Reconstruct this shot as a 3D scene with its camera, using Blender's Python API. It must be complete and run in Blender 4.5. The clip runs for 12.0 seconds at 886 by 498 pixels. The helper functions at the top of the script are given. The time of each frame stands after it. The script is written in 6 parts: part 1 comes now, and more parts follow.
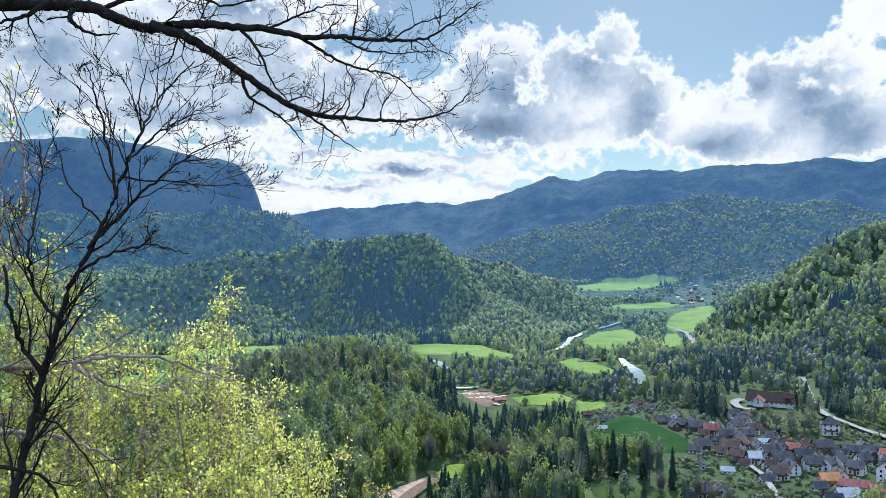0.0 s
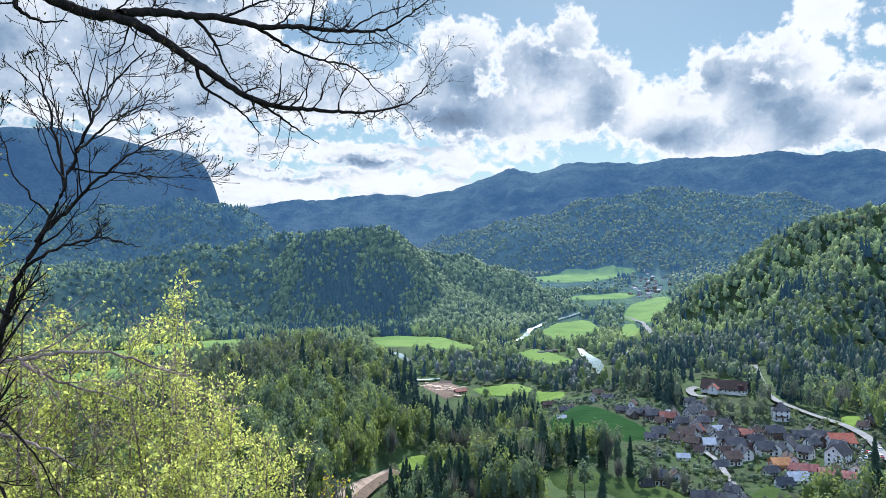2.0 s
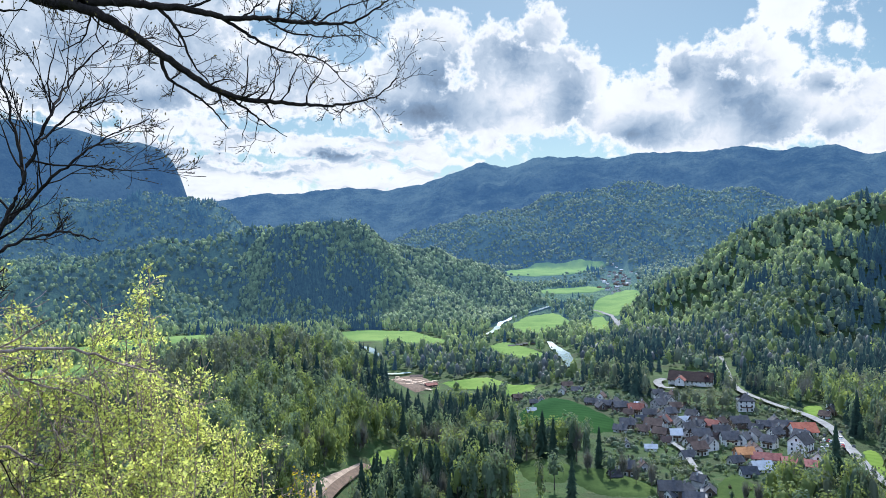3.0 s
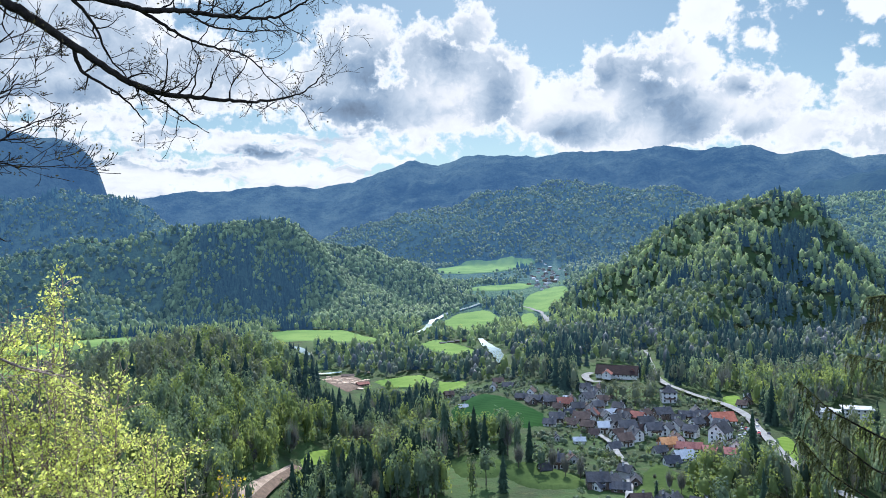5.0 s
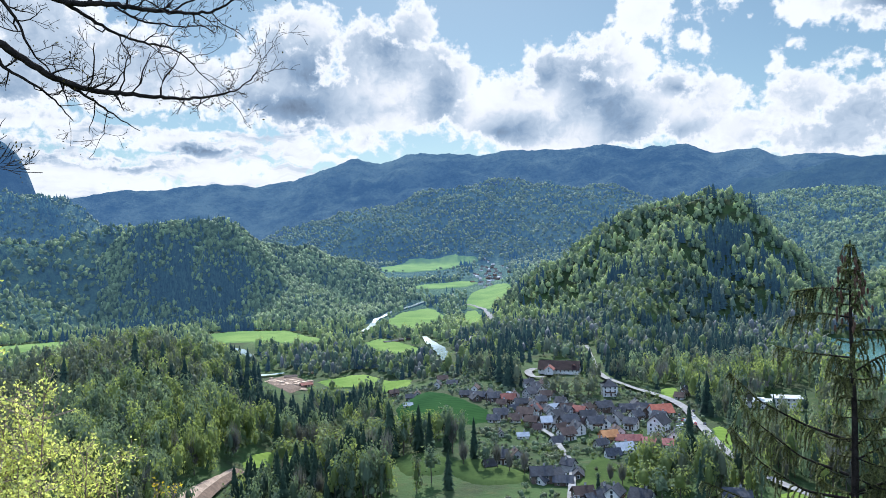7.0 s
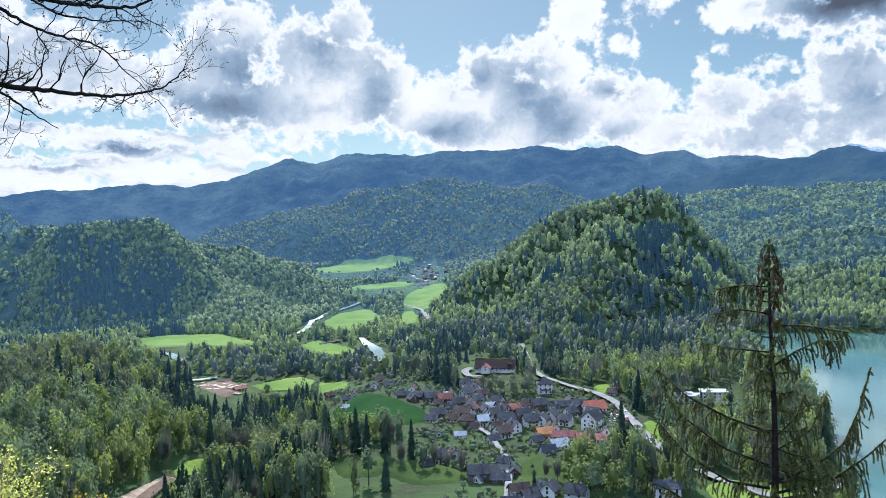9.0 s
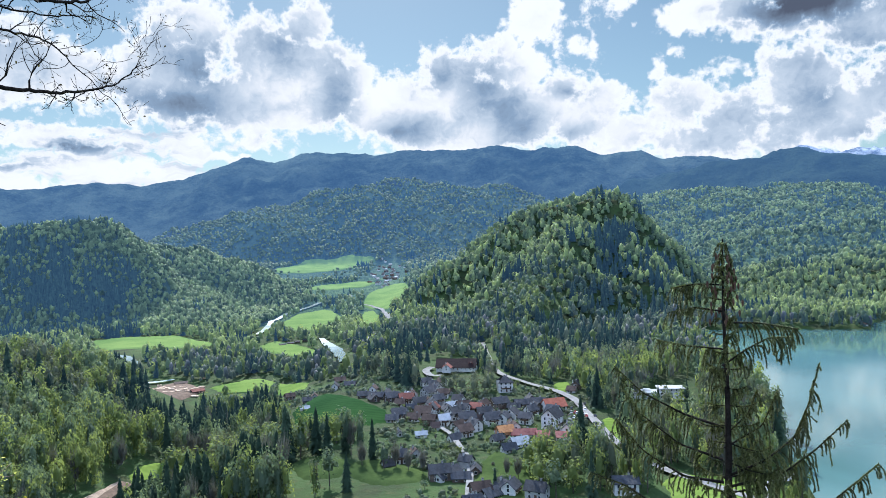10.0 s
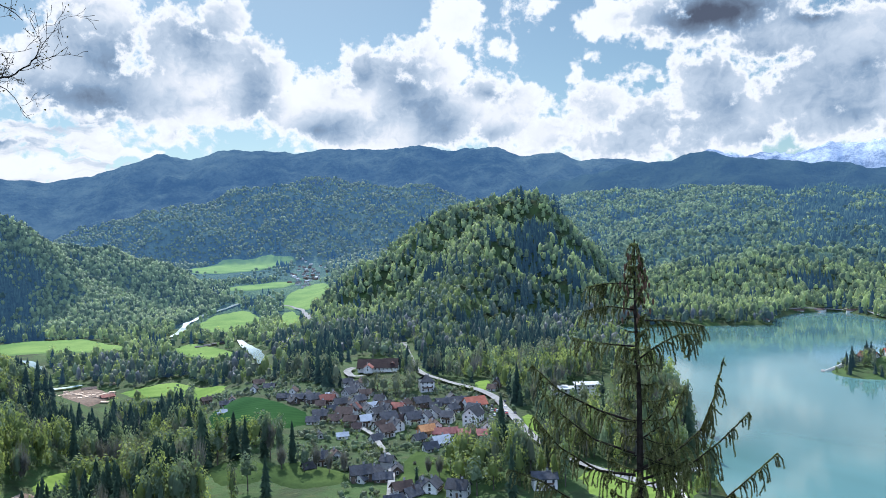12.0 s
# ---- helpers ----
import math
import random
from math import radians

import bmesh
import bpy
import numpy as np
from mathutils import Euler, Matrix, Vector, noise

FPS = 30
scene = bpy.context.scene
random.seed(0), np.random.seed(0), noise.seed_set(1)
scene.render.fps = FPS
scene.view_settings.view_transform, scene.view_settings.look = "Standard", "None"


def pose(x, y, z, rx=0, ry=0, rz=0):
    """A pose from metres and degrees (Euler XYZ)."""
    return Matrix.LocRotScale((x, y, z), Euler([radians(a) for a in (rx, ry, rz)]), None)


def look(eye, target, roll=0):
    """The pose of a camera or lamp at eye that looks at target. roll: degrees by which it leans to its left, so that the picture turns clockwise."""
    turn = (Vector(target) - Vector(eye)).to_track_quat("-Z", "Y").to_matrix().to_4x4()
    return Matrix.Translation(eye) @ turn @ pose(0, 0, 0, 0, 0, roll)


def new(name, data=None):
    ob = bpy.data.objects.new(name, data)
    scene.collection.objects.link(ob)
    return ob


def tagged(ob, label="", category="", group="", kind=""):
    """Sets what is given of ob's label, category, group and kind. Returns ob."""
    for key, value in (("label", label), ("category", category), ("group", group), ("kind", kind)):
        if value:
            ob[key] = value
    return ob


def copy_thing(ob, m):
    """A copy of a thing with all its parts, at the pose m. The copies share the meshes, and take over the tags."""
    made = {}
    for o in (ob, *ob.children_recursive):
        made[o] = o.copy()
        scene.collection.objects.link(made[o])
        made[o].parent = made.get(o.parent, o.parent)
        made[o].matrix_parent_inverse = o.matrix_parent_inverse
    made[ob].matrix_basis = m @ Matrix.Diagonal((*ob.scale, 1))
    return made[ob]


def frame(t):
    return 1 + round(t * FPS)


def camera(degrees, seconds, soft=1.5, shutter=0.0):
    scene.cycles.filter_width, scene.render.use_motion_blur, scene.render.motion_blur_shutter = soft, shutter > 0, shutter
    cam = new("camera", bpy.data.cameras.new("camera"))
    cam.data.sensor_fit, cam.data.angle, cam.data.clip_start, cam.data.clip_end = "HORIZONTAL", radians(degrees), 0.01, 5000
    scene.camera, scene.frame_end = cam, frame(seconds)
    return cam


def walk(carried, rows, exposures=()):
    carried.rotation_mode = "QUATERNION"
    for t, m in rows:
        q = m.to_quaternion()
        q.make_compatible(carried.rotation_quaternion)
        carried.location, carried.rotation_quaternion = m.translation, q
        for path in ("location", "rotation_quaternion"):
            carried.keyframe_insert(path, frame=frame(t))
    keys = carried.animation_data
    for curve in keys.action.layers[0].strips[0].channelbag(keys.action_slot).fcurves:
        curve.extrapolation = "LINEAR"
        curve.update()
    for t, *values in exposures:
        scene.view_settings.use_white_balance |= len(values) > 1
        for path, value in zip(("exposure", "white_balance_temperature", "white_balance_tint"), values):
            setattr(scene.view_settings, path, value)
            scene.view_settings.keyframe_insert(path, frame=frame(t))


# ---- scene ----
# ================= camera: a hand-held pan from a viewpoint =================
cam = camera(61.6, 12.0, soft=0.6)
EYE, TILT = 110.0, 1.5
ROWS = [  # seconds, sideways, up, yaw, pitch, roll
    (0.0, 0.0, 0.0, 0.0, 0.0, 0.0),
    (0.5, 0.002, 0.0, -0.49, -0.05, -0.02),
    (1.0, 0.005, 0.001, -1.21, -0.19, 0.04),
    (1.5, 0.01, 0.001, -2.02, -0.36, 0.14),
    (2.0, 0.016, 0.001, -3.04, -0.61, 0.18),
    (2.5, 0.022, 0.0, -4.16, -0.88, 0.19),
    (3.0, 0.03, 0.0, -5.31, -1.08, 0.23),
    (5.0, 0.067, 0.0, -10.61, -1.26, 0.46),
    (5.5, 0.077, 0.001, -11.66, -1.22, 0.57),
    (6.0, 0.088, 0.001, -12.72, -1.33, 0.71),
    (6.5, 0.101, 0.002, -13.81, -1.42, 0.81),
    (7.0, 0.113, 0.004, -14.97, -1.44, 0.84),
    (9.0, 0.146, 0.01, -19.86, -1.49, 1.0),
    (9.5, 0.153, 0.013, -21.2, -1.48, 1.03),
    (10.0, 0.16, 0.013, -22.89, -1.58, 1.07),
    (10.5, 0.168, 0.016, -24.46, -1.6, 1.06),
    (11.0, 0.178, 0.02, -25.94, -1.57, 1.0),
    (11.5, 0.189, 0.02, -27.44, -1.61, 0.96),
    (12.0, 0.2, 0.02, -28.92, -1.7, 0.9),
]
walk(cam, [(t, pose(x, 0, EYE + z, TILT) @ pose(0, 0, 0, pitch, 0, yaw) @ pose(0, 0, 0, 90, roll)) for t, x, z, yaw, pitch, roll in ROWS],
     exposures=[(0.0, 0.77, 5920, 10), (12.0, 0.77, 5920, 10)])

# ================= sun and sky =================
SUN_AZ, SUN_EL = 14.0, 41.0        # degrees, clockwise from +y; above the horizon
sun = new("sun", bpy.data.lights.new("sun", "SUN"))
sun.data.energy, sun.data.angle, sun.data.color = 5.0, radians(0.6), (1.0, 0.97, 0.9)
SUN_DIR = Vector((math.sin(radians(SUN_AZ)) * math.cos(radians(SUN_EL)), math.cos(radians(SUN_AZ)) * math.cos(radians(SUN_EL)), math.sin(radians(SUN_EL))))
sun.matrix_world = look(SUN_DIR * 3000, (0, 0, 0))
sun.location = SUN_DIR * 3000


class Nodes:
    """Short hand for node trees."""

    def __init__(self, tree):
        self.tree = tree
        tree.nodes.clear()

    def add(self, kind):
        return self.tree.nodes.new(kind)

    def put(self, socket, v):
        if isinstance(v, bpy.types.NodeSocket):
            self.tree.links.new(v, socket)
        elif v is not None:
            socket.default_value = v

    def math(self, op, a, b=None, c=None, clamp=False):
        n = self.add("ShaderNodeMath")
        n.operation, n.use_clamp = op, clamp
        for s, v in zip(n.inputs, (a, b, c)):
            self.put(s, v)
        return n.outputs[0]

    def vmath(self, op, a, b=None):
        n = self.add("ShaderNodeVectorMath")
        n.operation = op
        for s, v in zip(n.inputs, (a, b)):
            self.put(s, v)
        return n.outputs["Value" if op in ("LENGTH", "DOT_PRODUCT", "DISTANCE") else "Vector"]

    def range(self, v, a, b, c=0.0, d=1.0, smooth=True):
        n = self.add("ShaderNodeMapRange")
        n.interpolation_type = "SMOOTHSTEP" if smooth else "LINEAR"
        for s, x in zip(n.inputs, (v, a, b, c, d)):
            self.put(s, x)
        return n.outputs[0]

    def mix(self, fac, a, b):
        n = self.add("ShaderNodeMix")
        n.data_type = "RGBA"
        for s, v in zip((n.inputs[0], n.inputs[6], n.inputs[7]), (fac, a, b)):
            self.put(s, v)
        return n.outputs[2]

    def noise(self, vector, scale, detail=4.0, rough=0.55, kind="FBM", distort=0.0):
        n = self.add("ShaderNodeTexNoise")
        n.noise_type = kind
        self.put(n.inputs["Vector"], vector)
        for key, v in (("Scale", scale), ("Detail", detail), ("Roughness", rough), ("Distortion", distort)):
            n.inputs[key].default_value = v
        return n.outputs["Fac"]

    def noise_colour(self, vector, scale):
        n = self.add("ShaderNodeTexNoise")
        self.put(n.inputs["Vector"], vector)
        n.inputs["Scale"].default_value, n.inputs["Detail"].default_value = scale, 4.0
        return n.outputs["Color"]

    def ramp(self, fac, *stops):
        n = self.add("ShaderNodeValToRGB")
        e = n.color_ramp.elements
        while len(e) < len(stops):
            e.new(0.5)
        for el, (p, col) in zip(e, stops):
            el.position, el.color = p, (*col, 1)
        self.put(n.inputs[0], fac)
        return n.outputs[0]


def make_sky():
    world = bpy.data.worlds.new("sky")
    scene.world = world
    world.use_nodes = True
    n = Nodes(world.node_tree)
    sky = n.add("ShaderNodeTexSky")
    sky.sky_type, sky.sun_disc = "NISHITA", False
    sky.sun_elevation, sky.sun_rotation = radians(SUN_EL), radians(SUN_AZ)
    sky.altitude, sky.air_density, sky.dust_density, sky.ozone_density = 500, 1.0, 0.6, 1.5
    way = n.add("ShaderNodeTexCoord").outputs["Generated"]
    sep = n.add("ShaderNodeSeparateXYZ")
    n.put(sep.inputs[0], way)
    x, y, z = sep.outputs
    az = n.math("MULTIPLY", n.math("ARCTAN2", x, y), 57.2958)
    el = n.math("MULTIPLY", n.math("ARCSINE", z), 57.2958)
    com = n.add("ShaderNodeCombineXYZ")
    n.put(com.inputs[0], az)
    n.put(com.inputs[1], el)
    flat = com.outputs[0]
    # rounded heads at three sizes bend the outlines of the cloud banks
    def heads(at, scale, seed):
        cell = n.add("ShaderNodeTexVoronoi")
        cell.feature = "SMOOTH_F1"
        n.put(cell.inputs["Vector"], n.vmath("ADD", n.vmath("MULTIPLY", at, (0.9, 1.1, 1.0)), (seed, 0, 0)))
        cell.inputs["Scale"].default_value, cell.inputs["Detail"].default_value, cell.inputs["Roughness"].default_value = scale, 2.0, 0.5
        cell.inputs["Smoothness"].default_value = 0.4
        return n.math("SUBTRACT", 0.5, cell.outputs["Distance"])

    bent = n.vmath("ADD", flat, n.vmath("MULTIPLY", n.vmath("SUBTRACT", n.noise_colour(flat, 0.55), (0.5, 0.5, 0.5)), (2.4, 1.6, 0)))
    puffs = n.math("ADD", n.math("MULTIPLY", heads(bent, 0.42, 3.0), 1.0), n.math("MULTIPLY", heads(bent, 1.2, 9.0), 0.8))
    wisps = n.math("ADD", n.math("MULTIPLY", n.math("SUBTRACT", n.noise(flat, 0.4, 3.0, 0.5), 0.5), 2.6), n.math("MULTIPLY", n.math("SUBTRACT", n.noise(flat, 1.3, 9.0, 0.66), 0.5), 2.6))
    bump = n.math("ADD", puffs, wisps)
    soft = n.math("ADD", n.math("MULTIPLY", n.math("SUBTRACT", n.noise(bent, 0.3, 4.0, 0.55), 0.5), 3.2), n.math("MULTIPLY", n.math("SUBTRACT", n.noise(bent, 1.1, 5.0, 0.6), 0.5), 1.5))

    def field(blobs, join):
        best = None
        for a, e, ra, re, *weight in blobs:
            d = n.vmath("LENGTH", n.vmath("MULTIPLY", n.vmath("SUBTRACT", flat, (a, e, 0)), (1 / ra, 1 / re, 0)))
            d = n.math("MULTIPLY", n.math("SUBTRACT", 1.0, d), weight[0]) if weight else n.math("MULTIPLY", n.math("SUBTRACT", 1.0, d), min(ra, re))
            best = d if best is None else n.math("SMOOTH_MAX", best, d, join)
        return best

    banks = field(WHITE_BANKS, 0.5)
    # long thin layers low over the ridges
    streak = n.noise(n.vmath("MULTIPLY", bent, (0.13, 0.62, 1.0)), 1.0, 5.0, 0.6)
    low = n.math("MULTIPLY", n.range(el, 8.6, 10.4, 1.0, 0.0), n.range(az, 4.0, 16.0, 1.0, 0.0))
    layers = n.math("SUBTRACT", n.math("MULTIPLY", n.math("ADD", n.math("SUBTRACT", streak, 0.5), n.math("MULTIPLY", low, 0.62)), 5.0), 1.9)
    banks = n.math("MAXIMUM", n.math("MINIMUM", n.math("ADD", banks, 0.55), 2.0), layers)
    white = n.math("ADD", banks, n.math("MULTIPLY", bump, 0.9))
    elsewhere = n.math("ADD", n.range(n.noise(way, 2.2, 6.0, 0.6), 0.4, 0.56), -0.4)   # broken cloud over the rest of the sky
    outside = n.range(n.math("ABSOLUTE", n.math("SUBTRACT", az, 14.0)), 56.0, 75.0)
    above = n.range(el, 27.0, 36.0)
    rest = n.math("MAXIMUM", outside, above)
    white = n.math("ADD", n.math("MULTIPLY", white, n.math("SUBTRACT", 1.0, rest)), n.math("MULTIPLY", elsewhere, rest))
    cover = n.range(white, -0.5, 0.25)
    thick = n.range(white, 0.2, 2.2)
    grey = n.math("ADD", field([(a, e, ra * 1.25, re * 1.25, *w) for a, e, ra, re, *w in GREY_BANKS], 0.4), n.math("MULTIPLY", soft, 0.3))
    grey = n.range(grey, -0.75, 2.3, smooth=False)
    edge = n.range(white, 0.0, 1.0)            # thin rims let the sun through
    shade = n.math("ADD", n.math("MULTIPLY", grey, edge), n.math("MULTIPLY", n.math("MULTIPLY", thick, n.range(soft, -0.7, 1.1)), 0.2))
    bands = n.noise(n.vmath("MULTIPLY", bent, (0.16, 0.9, 1.0)), 1.0, 4.0, 0.55)
    shade = n.math("ADD", shade, n.math("MULTIPLY", n.math("MULTIPLY", n.range(bands, 0.42, 0.7), low), 0.32))      # grey undersides of the low layers
    lit = n.ramp(shade, (0.0, (1.1, 1.1, 1.1)), (0.16, (1.0, 1.0, 1.01)), (0.32, (0.66, 0.74, 0.83)), (0.58, (0.32, 0.43, 0.57)), (1.0, (0.11, 0.13, 0.18)))
    blue = n.vmath("MULTIPLY", sky.outputs[0], (SKY_GAIN * 0.95, SKY_GAIN * 1.02, SKY_GAIN * 0.92))
    full = n.range(n.math("MULTIPLY", rest, 1.0), 0.0, 1.0, CLOUD_GAIN, FRONT_LIT, smooth=False)   # clouds turned to the sun are brighter
    # blue tint on the unseen clouds, added to make the shade bluer
    lit = n.mix(rest, lit, n.vmath("MULTIPLY", lit, (0.72, 0.94, 1.38)))
    lit = n.vmath("SCALE", lit)
    n.put(lit.node.inputs["Scale"], full)
    col = n.mix(cover, blue, lit)
    bg = n.add("ShaderNodeBackground")
    n.put(bg.inputs[0], col)
    bg.inputs[1].default_value = 1.0
    out = n.add("ShaderNodeOutputWorld")
    n.put(out.inputs[0], bg.outputs[0])


SKY_GAIN, CLOUD_GAIN, FRONT_LIT = 0.053, 0.54, 0.82
# banks of cloud as azimuth, elevation and half extents in degrees
WHITE_BANKS = [(4.4, 15.4, 3.5, 2.7), (2.5, 12.3, 4.1, 3.4), (12.9, 16.5, 2.0, 2.1), (9.8, 14.4, 3.2, 2.9), (13.2, 12.4, 4.8, 3.7), (16.4, 12.8, 2.0, 2.0), (7.7, 10.9, 6.8, 2.5), (17.6, 10.3, 3.2, 2.2), (-20.3, 14.3, 12.6, 5.0), (-29.0, 15.2, 9.4, 4.3), (-13.5, 18.0, 4.6, 2.3), (-8.0, 13.0, 5.6, 3.1), (-2.8, 12.3, 3.5, 2.1), (-8.0, 19.5, 2.6, 1.4)]
WHITE_BANKS += [(-9.7, 8.3, 5.1, 0.8), (-4.1, 6.8, 6.9, 0.7), (2.4, 5.9, 4.8, 0.6), (-10.5, 5.6, 4.2, 0.7), (5.3, 8.1, 4.8, 0.7), (-15.1, 9.4, 4.1, 1.2), (7.7, 9.2, 2.6, 0.4)]
WHITE_BANKS += [(19.6, 10.3, 3.6, 2.9), (24.1, 13.0, 3.2, 2.1), (23.5, 13.9, 1.7, 1.1), (28.3, 13.4, 4.1, 2.1), (30.6, 16.6, 2.0, 2.3), (25.5, 9.9, 9.5, 3.2), (32.5, 11.3, 2.4, 1.9), (34.2, 9.2, 3.7, 2.3), (36.8, 8.0, 3.8, 1.8), (41.1, 9.8, 2.3, 1.9)]
WHITE_BANKS += [(42.6, 7.2, 8.2, 1.5), (44.1, 8.6, 3.4, 2.0), (48.7, 10.7, 2.9, 2.8), (46.8, 12.2, 1.4, 1.5), (50.5, 7.9, 6.0, 2.2), (56.5, 9.5, 5.1, 3.7), (58.8, 12.6, 5.2, 2.5), (54.0, 13.6, 5.3, 1.9), (48.8, 15.9, 7.3, 2.5), (42.2, 16.1, 3.0, 1.2)]
WHITE_BANKS += [(34.6, 16.3, 1.4, 0.4), (37.2, 17.2, 1.5, 0.5), (34.6, 13.9, 0.4, 0.7), (39.4, 12.6, 0.3, 0.5), (44.1, 12.2, 1.1, 0.3), (33.3, 14.6, 0.3, 0.4), (46.6, 6.5, 7.9, 1.0), (64.0, 9.0, 5.8, 5.5), (38.3, 15.7, 0.4, 0.2), (40.3, 13.6, 0.3, 0.2)]
GREY_BANKS = [(3.3, 10.8, 5.4, 1.4, 1.5), (5.3, 13.3, 3.5, 2.3, 1.15), (2.5, 15.2, 1.8, 1.6, 0.6), (11.1, 15.3, 2.5, 1.6, 0.65), (15.0, 11.5, 1.4, 3.1, 0.95), (19.8, 8.9, 2.1, 0.9, 1.1), (26.1, 11.8, 1.8, 2.6, 1.1), (23.0, 12.9, 1.9, 1.2, 0.9), (28.0, 9.4, 1.5, 1.9, 0.9), (12.1, 8.4, 2.3, 0.5, 1.0)]
GREY_BANKS += [(-29.0, 10.8, 5.7, 1.5, 1.0), (-19.1, 11.0, 5.8, 1.0, 1.0), (-12.3, 13.7, 2.9, 2.4, 0.7), (-15.6, 18.9, 5.3, 1.1, 1.3), (-7.1, 9.8, 3.4, 0.7, 0.9), (-9.7, 6.7, 3.8, 0.4, 0.8), (-13.1, 7.8, 2.5, 0.4, 0.8), (-25.5, 13.8, 2.1, 0.9, 0.6), (-2.8, 7.6, 2.6, 0.3, 0.6)]
GREY_BANKS += [(20.4, 9.0, 2.1, 0.9, 0.9), (29.2, 8.9, 2.4, 1.7, 1.0), (32.5, 11.3, 1.5, 0.6, 0.6), (49.4, 15.7, 4.8, 1.6, 2.6), (55.9, 14.8, 2.1, 0.9, 1.7), (50.2, 9.2, 1.6, 1.4, 1.15), (57.3, 8.1, 1.9, 1.3, 1.0), (58.6, 11.0, 1.6, 1.4, 0.85), (52.2, 6.8, 2.2, 0.7, 0.9), (32.9, 8.3, 1.7, 0.7, 0.8)]
GREY_BANKS += [(56.0, 10.8, 6.2, 3.7, 0.7), (44.7, 7.8, 4.8, 1.8, 0.4), (53.2, 12.5, 5.4, 1.5, 0.75), (48.7, 12.0, 2.3, 1.6, 0.5), (-22.2, 14.5, 9.7, 2.3, 0.45), (-29.0, 14.5, 4.0, 2.2, 0.5), (-7.2, 14.3, 2.6, 1.6, 0.45)]
make_sky()
# ================= the lie of the land =================
def smooth01(v, a, b):
    u = np.clip((v - a) / (b - a), 0, 1)
    return u * u * (3 - 2 * u)


def wave_noise(x, y, scale, seed):
    """Cheap smooth noise of about -1 to 1 out of crossed waves."""
    r = np.random.RandomState(seed)
    total = np.zeros_like(x, dtype=float)
    for i in range(7):
        a, p, k = r.uniform(0, 6.283), r.uniform(0, 6.283), r.uniform(0.6, 1.9) / scale
        total += np.sin((x * np.cos(a) + y * np.sin(a)) * 6.283 * k + p + 1.3 * np.sin((x * np.sin(a) - y * np.cos(a)) * 4.1 * k + 2 * p))
    return total / 3.6


def polar(az, d, z):
    """A crest point from its bearing in degrees, distance and height."""
    return d * math.sin(radians(az)), d * math.cos(radians(az)), z


# crests: bearing, distance, height; then the steepness and the width of the rounded top
RIDGES = {}


def ridge(name, crest, steep, top):
    RIDGES[name] = [polar(*p) for p in crest], steep, top


ridge("wooded_hill", [(-27, 1750, 48), (-20, 1790, 92), (-16.7, 1800, 123), (-13, 1800, 140), (-9.2, 1790, 165), (-5, 1780, 156), (-2, 1790, 148), (-0.6, 1790, 134), (1, 1800, 116), (2.6, 1800, 116), (4.8, 1800, 108), (6.9, 1785, 86), (8.7, 1760, 60), (9.8, 1740, 28), (10.8, 1725, -10)], 0.9, 50)
ridge("wooded_hump", [(-8.2, 1690, 152), (-6.5, 1650, 160), (-5, 1640, 166), (-2, 1640, 170), (-0.6, 1645, 164), (0.2, 1650, 150), (0.8, 1655, 128)], 1.6, 24)
ridge("wooded_hill_foot", [(-16, 1700, 60), (-14, 1560, 20), (-12, 1450, -20)], 0.5, 40)
ridge("wooded_flank_foot", [(3, 1700, 60), (3.5, 1560, 10), (4, 1450, -25)], 0.5, 40)
ridge("steep_hill", [(29.5, 1250, 156), (30.6, 1250, 168), (32.7, 1250, 180), (34.6, 1250, 187), (35.8, 1250, 180), (36.8, 1245, 156), (37.8, 1240, 122), (39, 1230, 70), (40, 1215, 26)], 1.3, 44)
ridge("steep_hill_shoulder", [(20.2, 1230, 0), (21.8, 1230, 40), (24, 1240, 82), (26.3, 1250, 114), (28.5, 1250, 142), (30.6, 1250, 160)], 1.0, 44)
ridge("steep_hill_spur", [(32.8, 1180, 140), (31.6, 1060, 100), (30.5, 950, 58), (29, 820, 20), (28, 720, 4)], 0.85, 40)
ridge("steep_hill_back", [(35, 1240, 168), (37, 1100, 92), (39, 980, 34), (41, 900, 0)], 0.9, 24)
ridge("near_knoll", [(-22, 640, 0), (-16.2, 620, 17), (-13, 600, 26), (-9.6, 600, 36), (-6.2, 620, 38), (-4.2, 640, 27), (-3.0, 650, 6), (-1.2, 650, -28)], 0.62, 30)
ridge("near_spur", [(-9.6, 600, 34), (-8.5, 480, 26), (-10, 400, 16), (-15, 330, 20)], 0.5, 25)
ridge("terrace", [(-40, 2250, 95), (-26, 2300, 90), (-19, 2350, 98), (-14, 2450, 118), (-9, 2600, 90)], 0.35, 260)
ridge("cliff_foot", [(-36, 3000, 292), (-20.2, 3000, 298), (-16.7, 3000, 330), (-15.1, 3000, 333), (-12.4, 3000, 318), (-11.6, 3000, 270), (-10.8, 3000, 200), (-9.2, 2980, 80)], 1.1, 60)
ridge("cliff_mountain", [(-45, 3700, 640), (-30.9, 3750, 668), (-28.9, 3770, 686), (-27.2, 3780, 708), (-24.8, 3800, 718), (-22.2, 3800, 706), (-20.3, 3800, 682), (-18.6, 3800, 662)], 1.5, 60)
ridge("cliff_edge", [(-19, 3790, 660), (-17, 3790, 662), (-15.6, 3790, 640), (-14.9, 3790, 596), (-14.5, 3790, 540)], 4.0, 30)
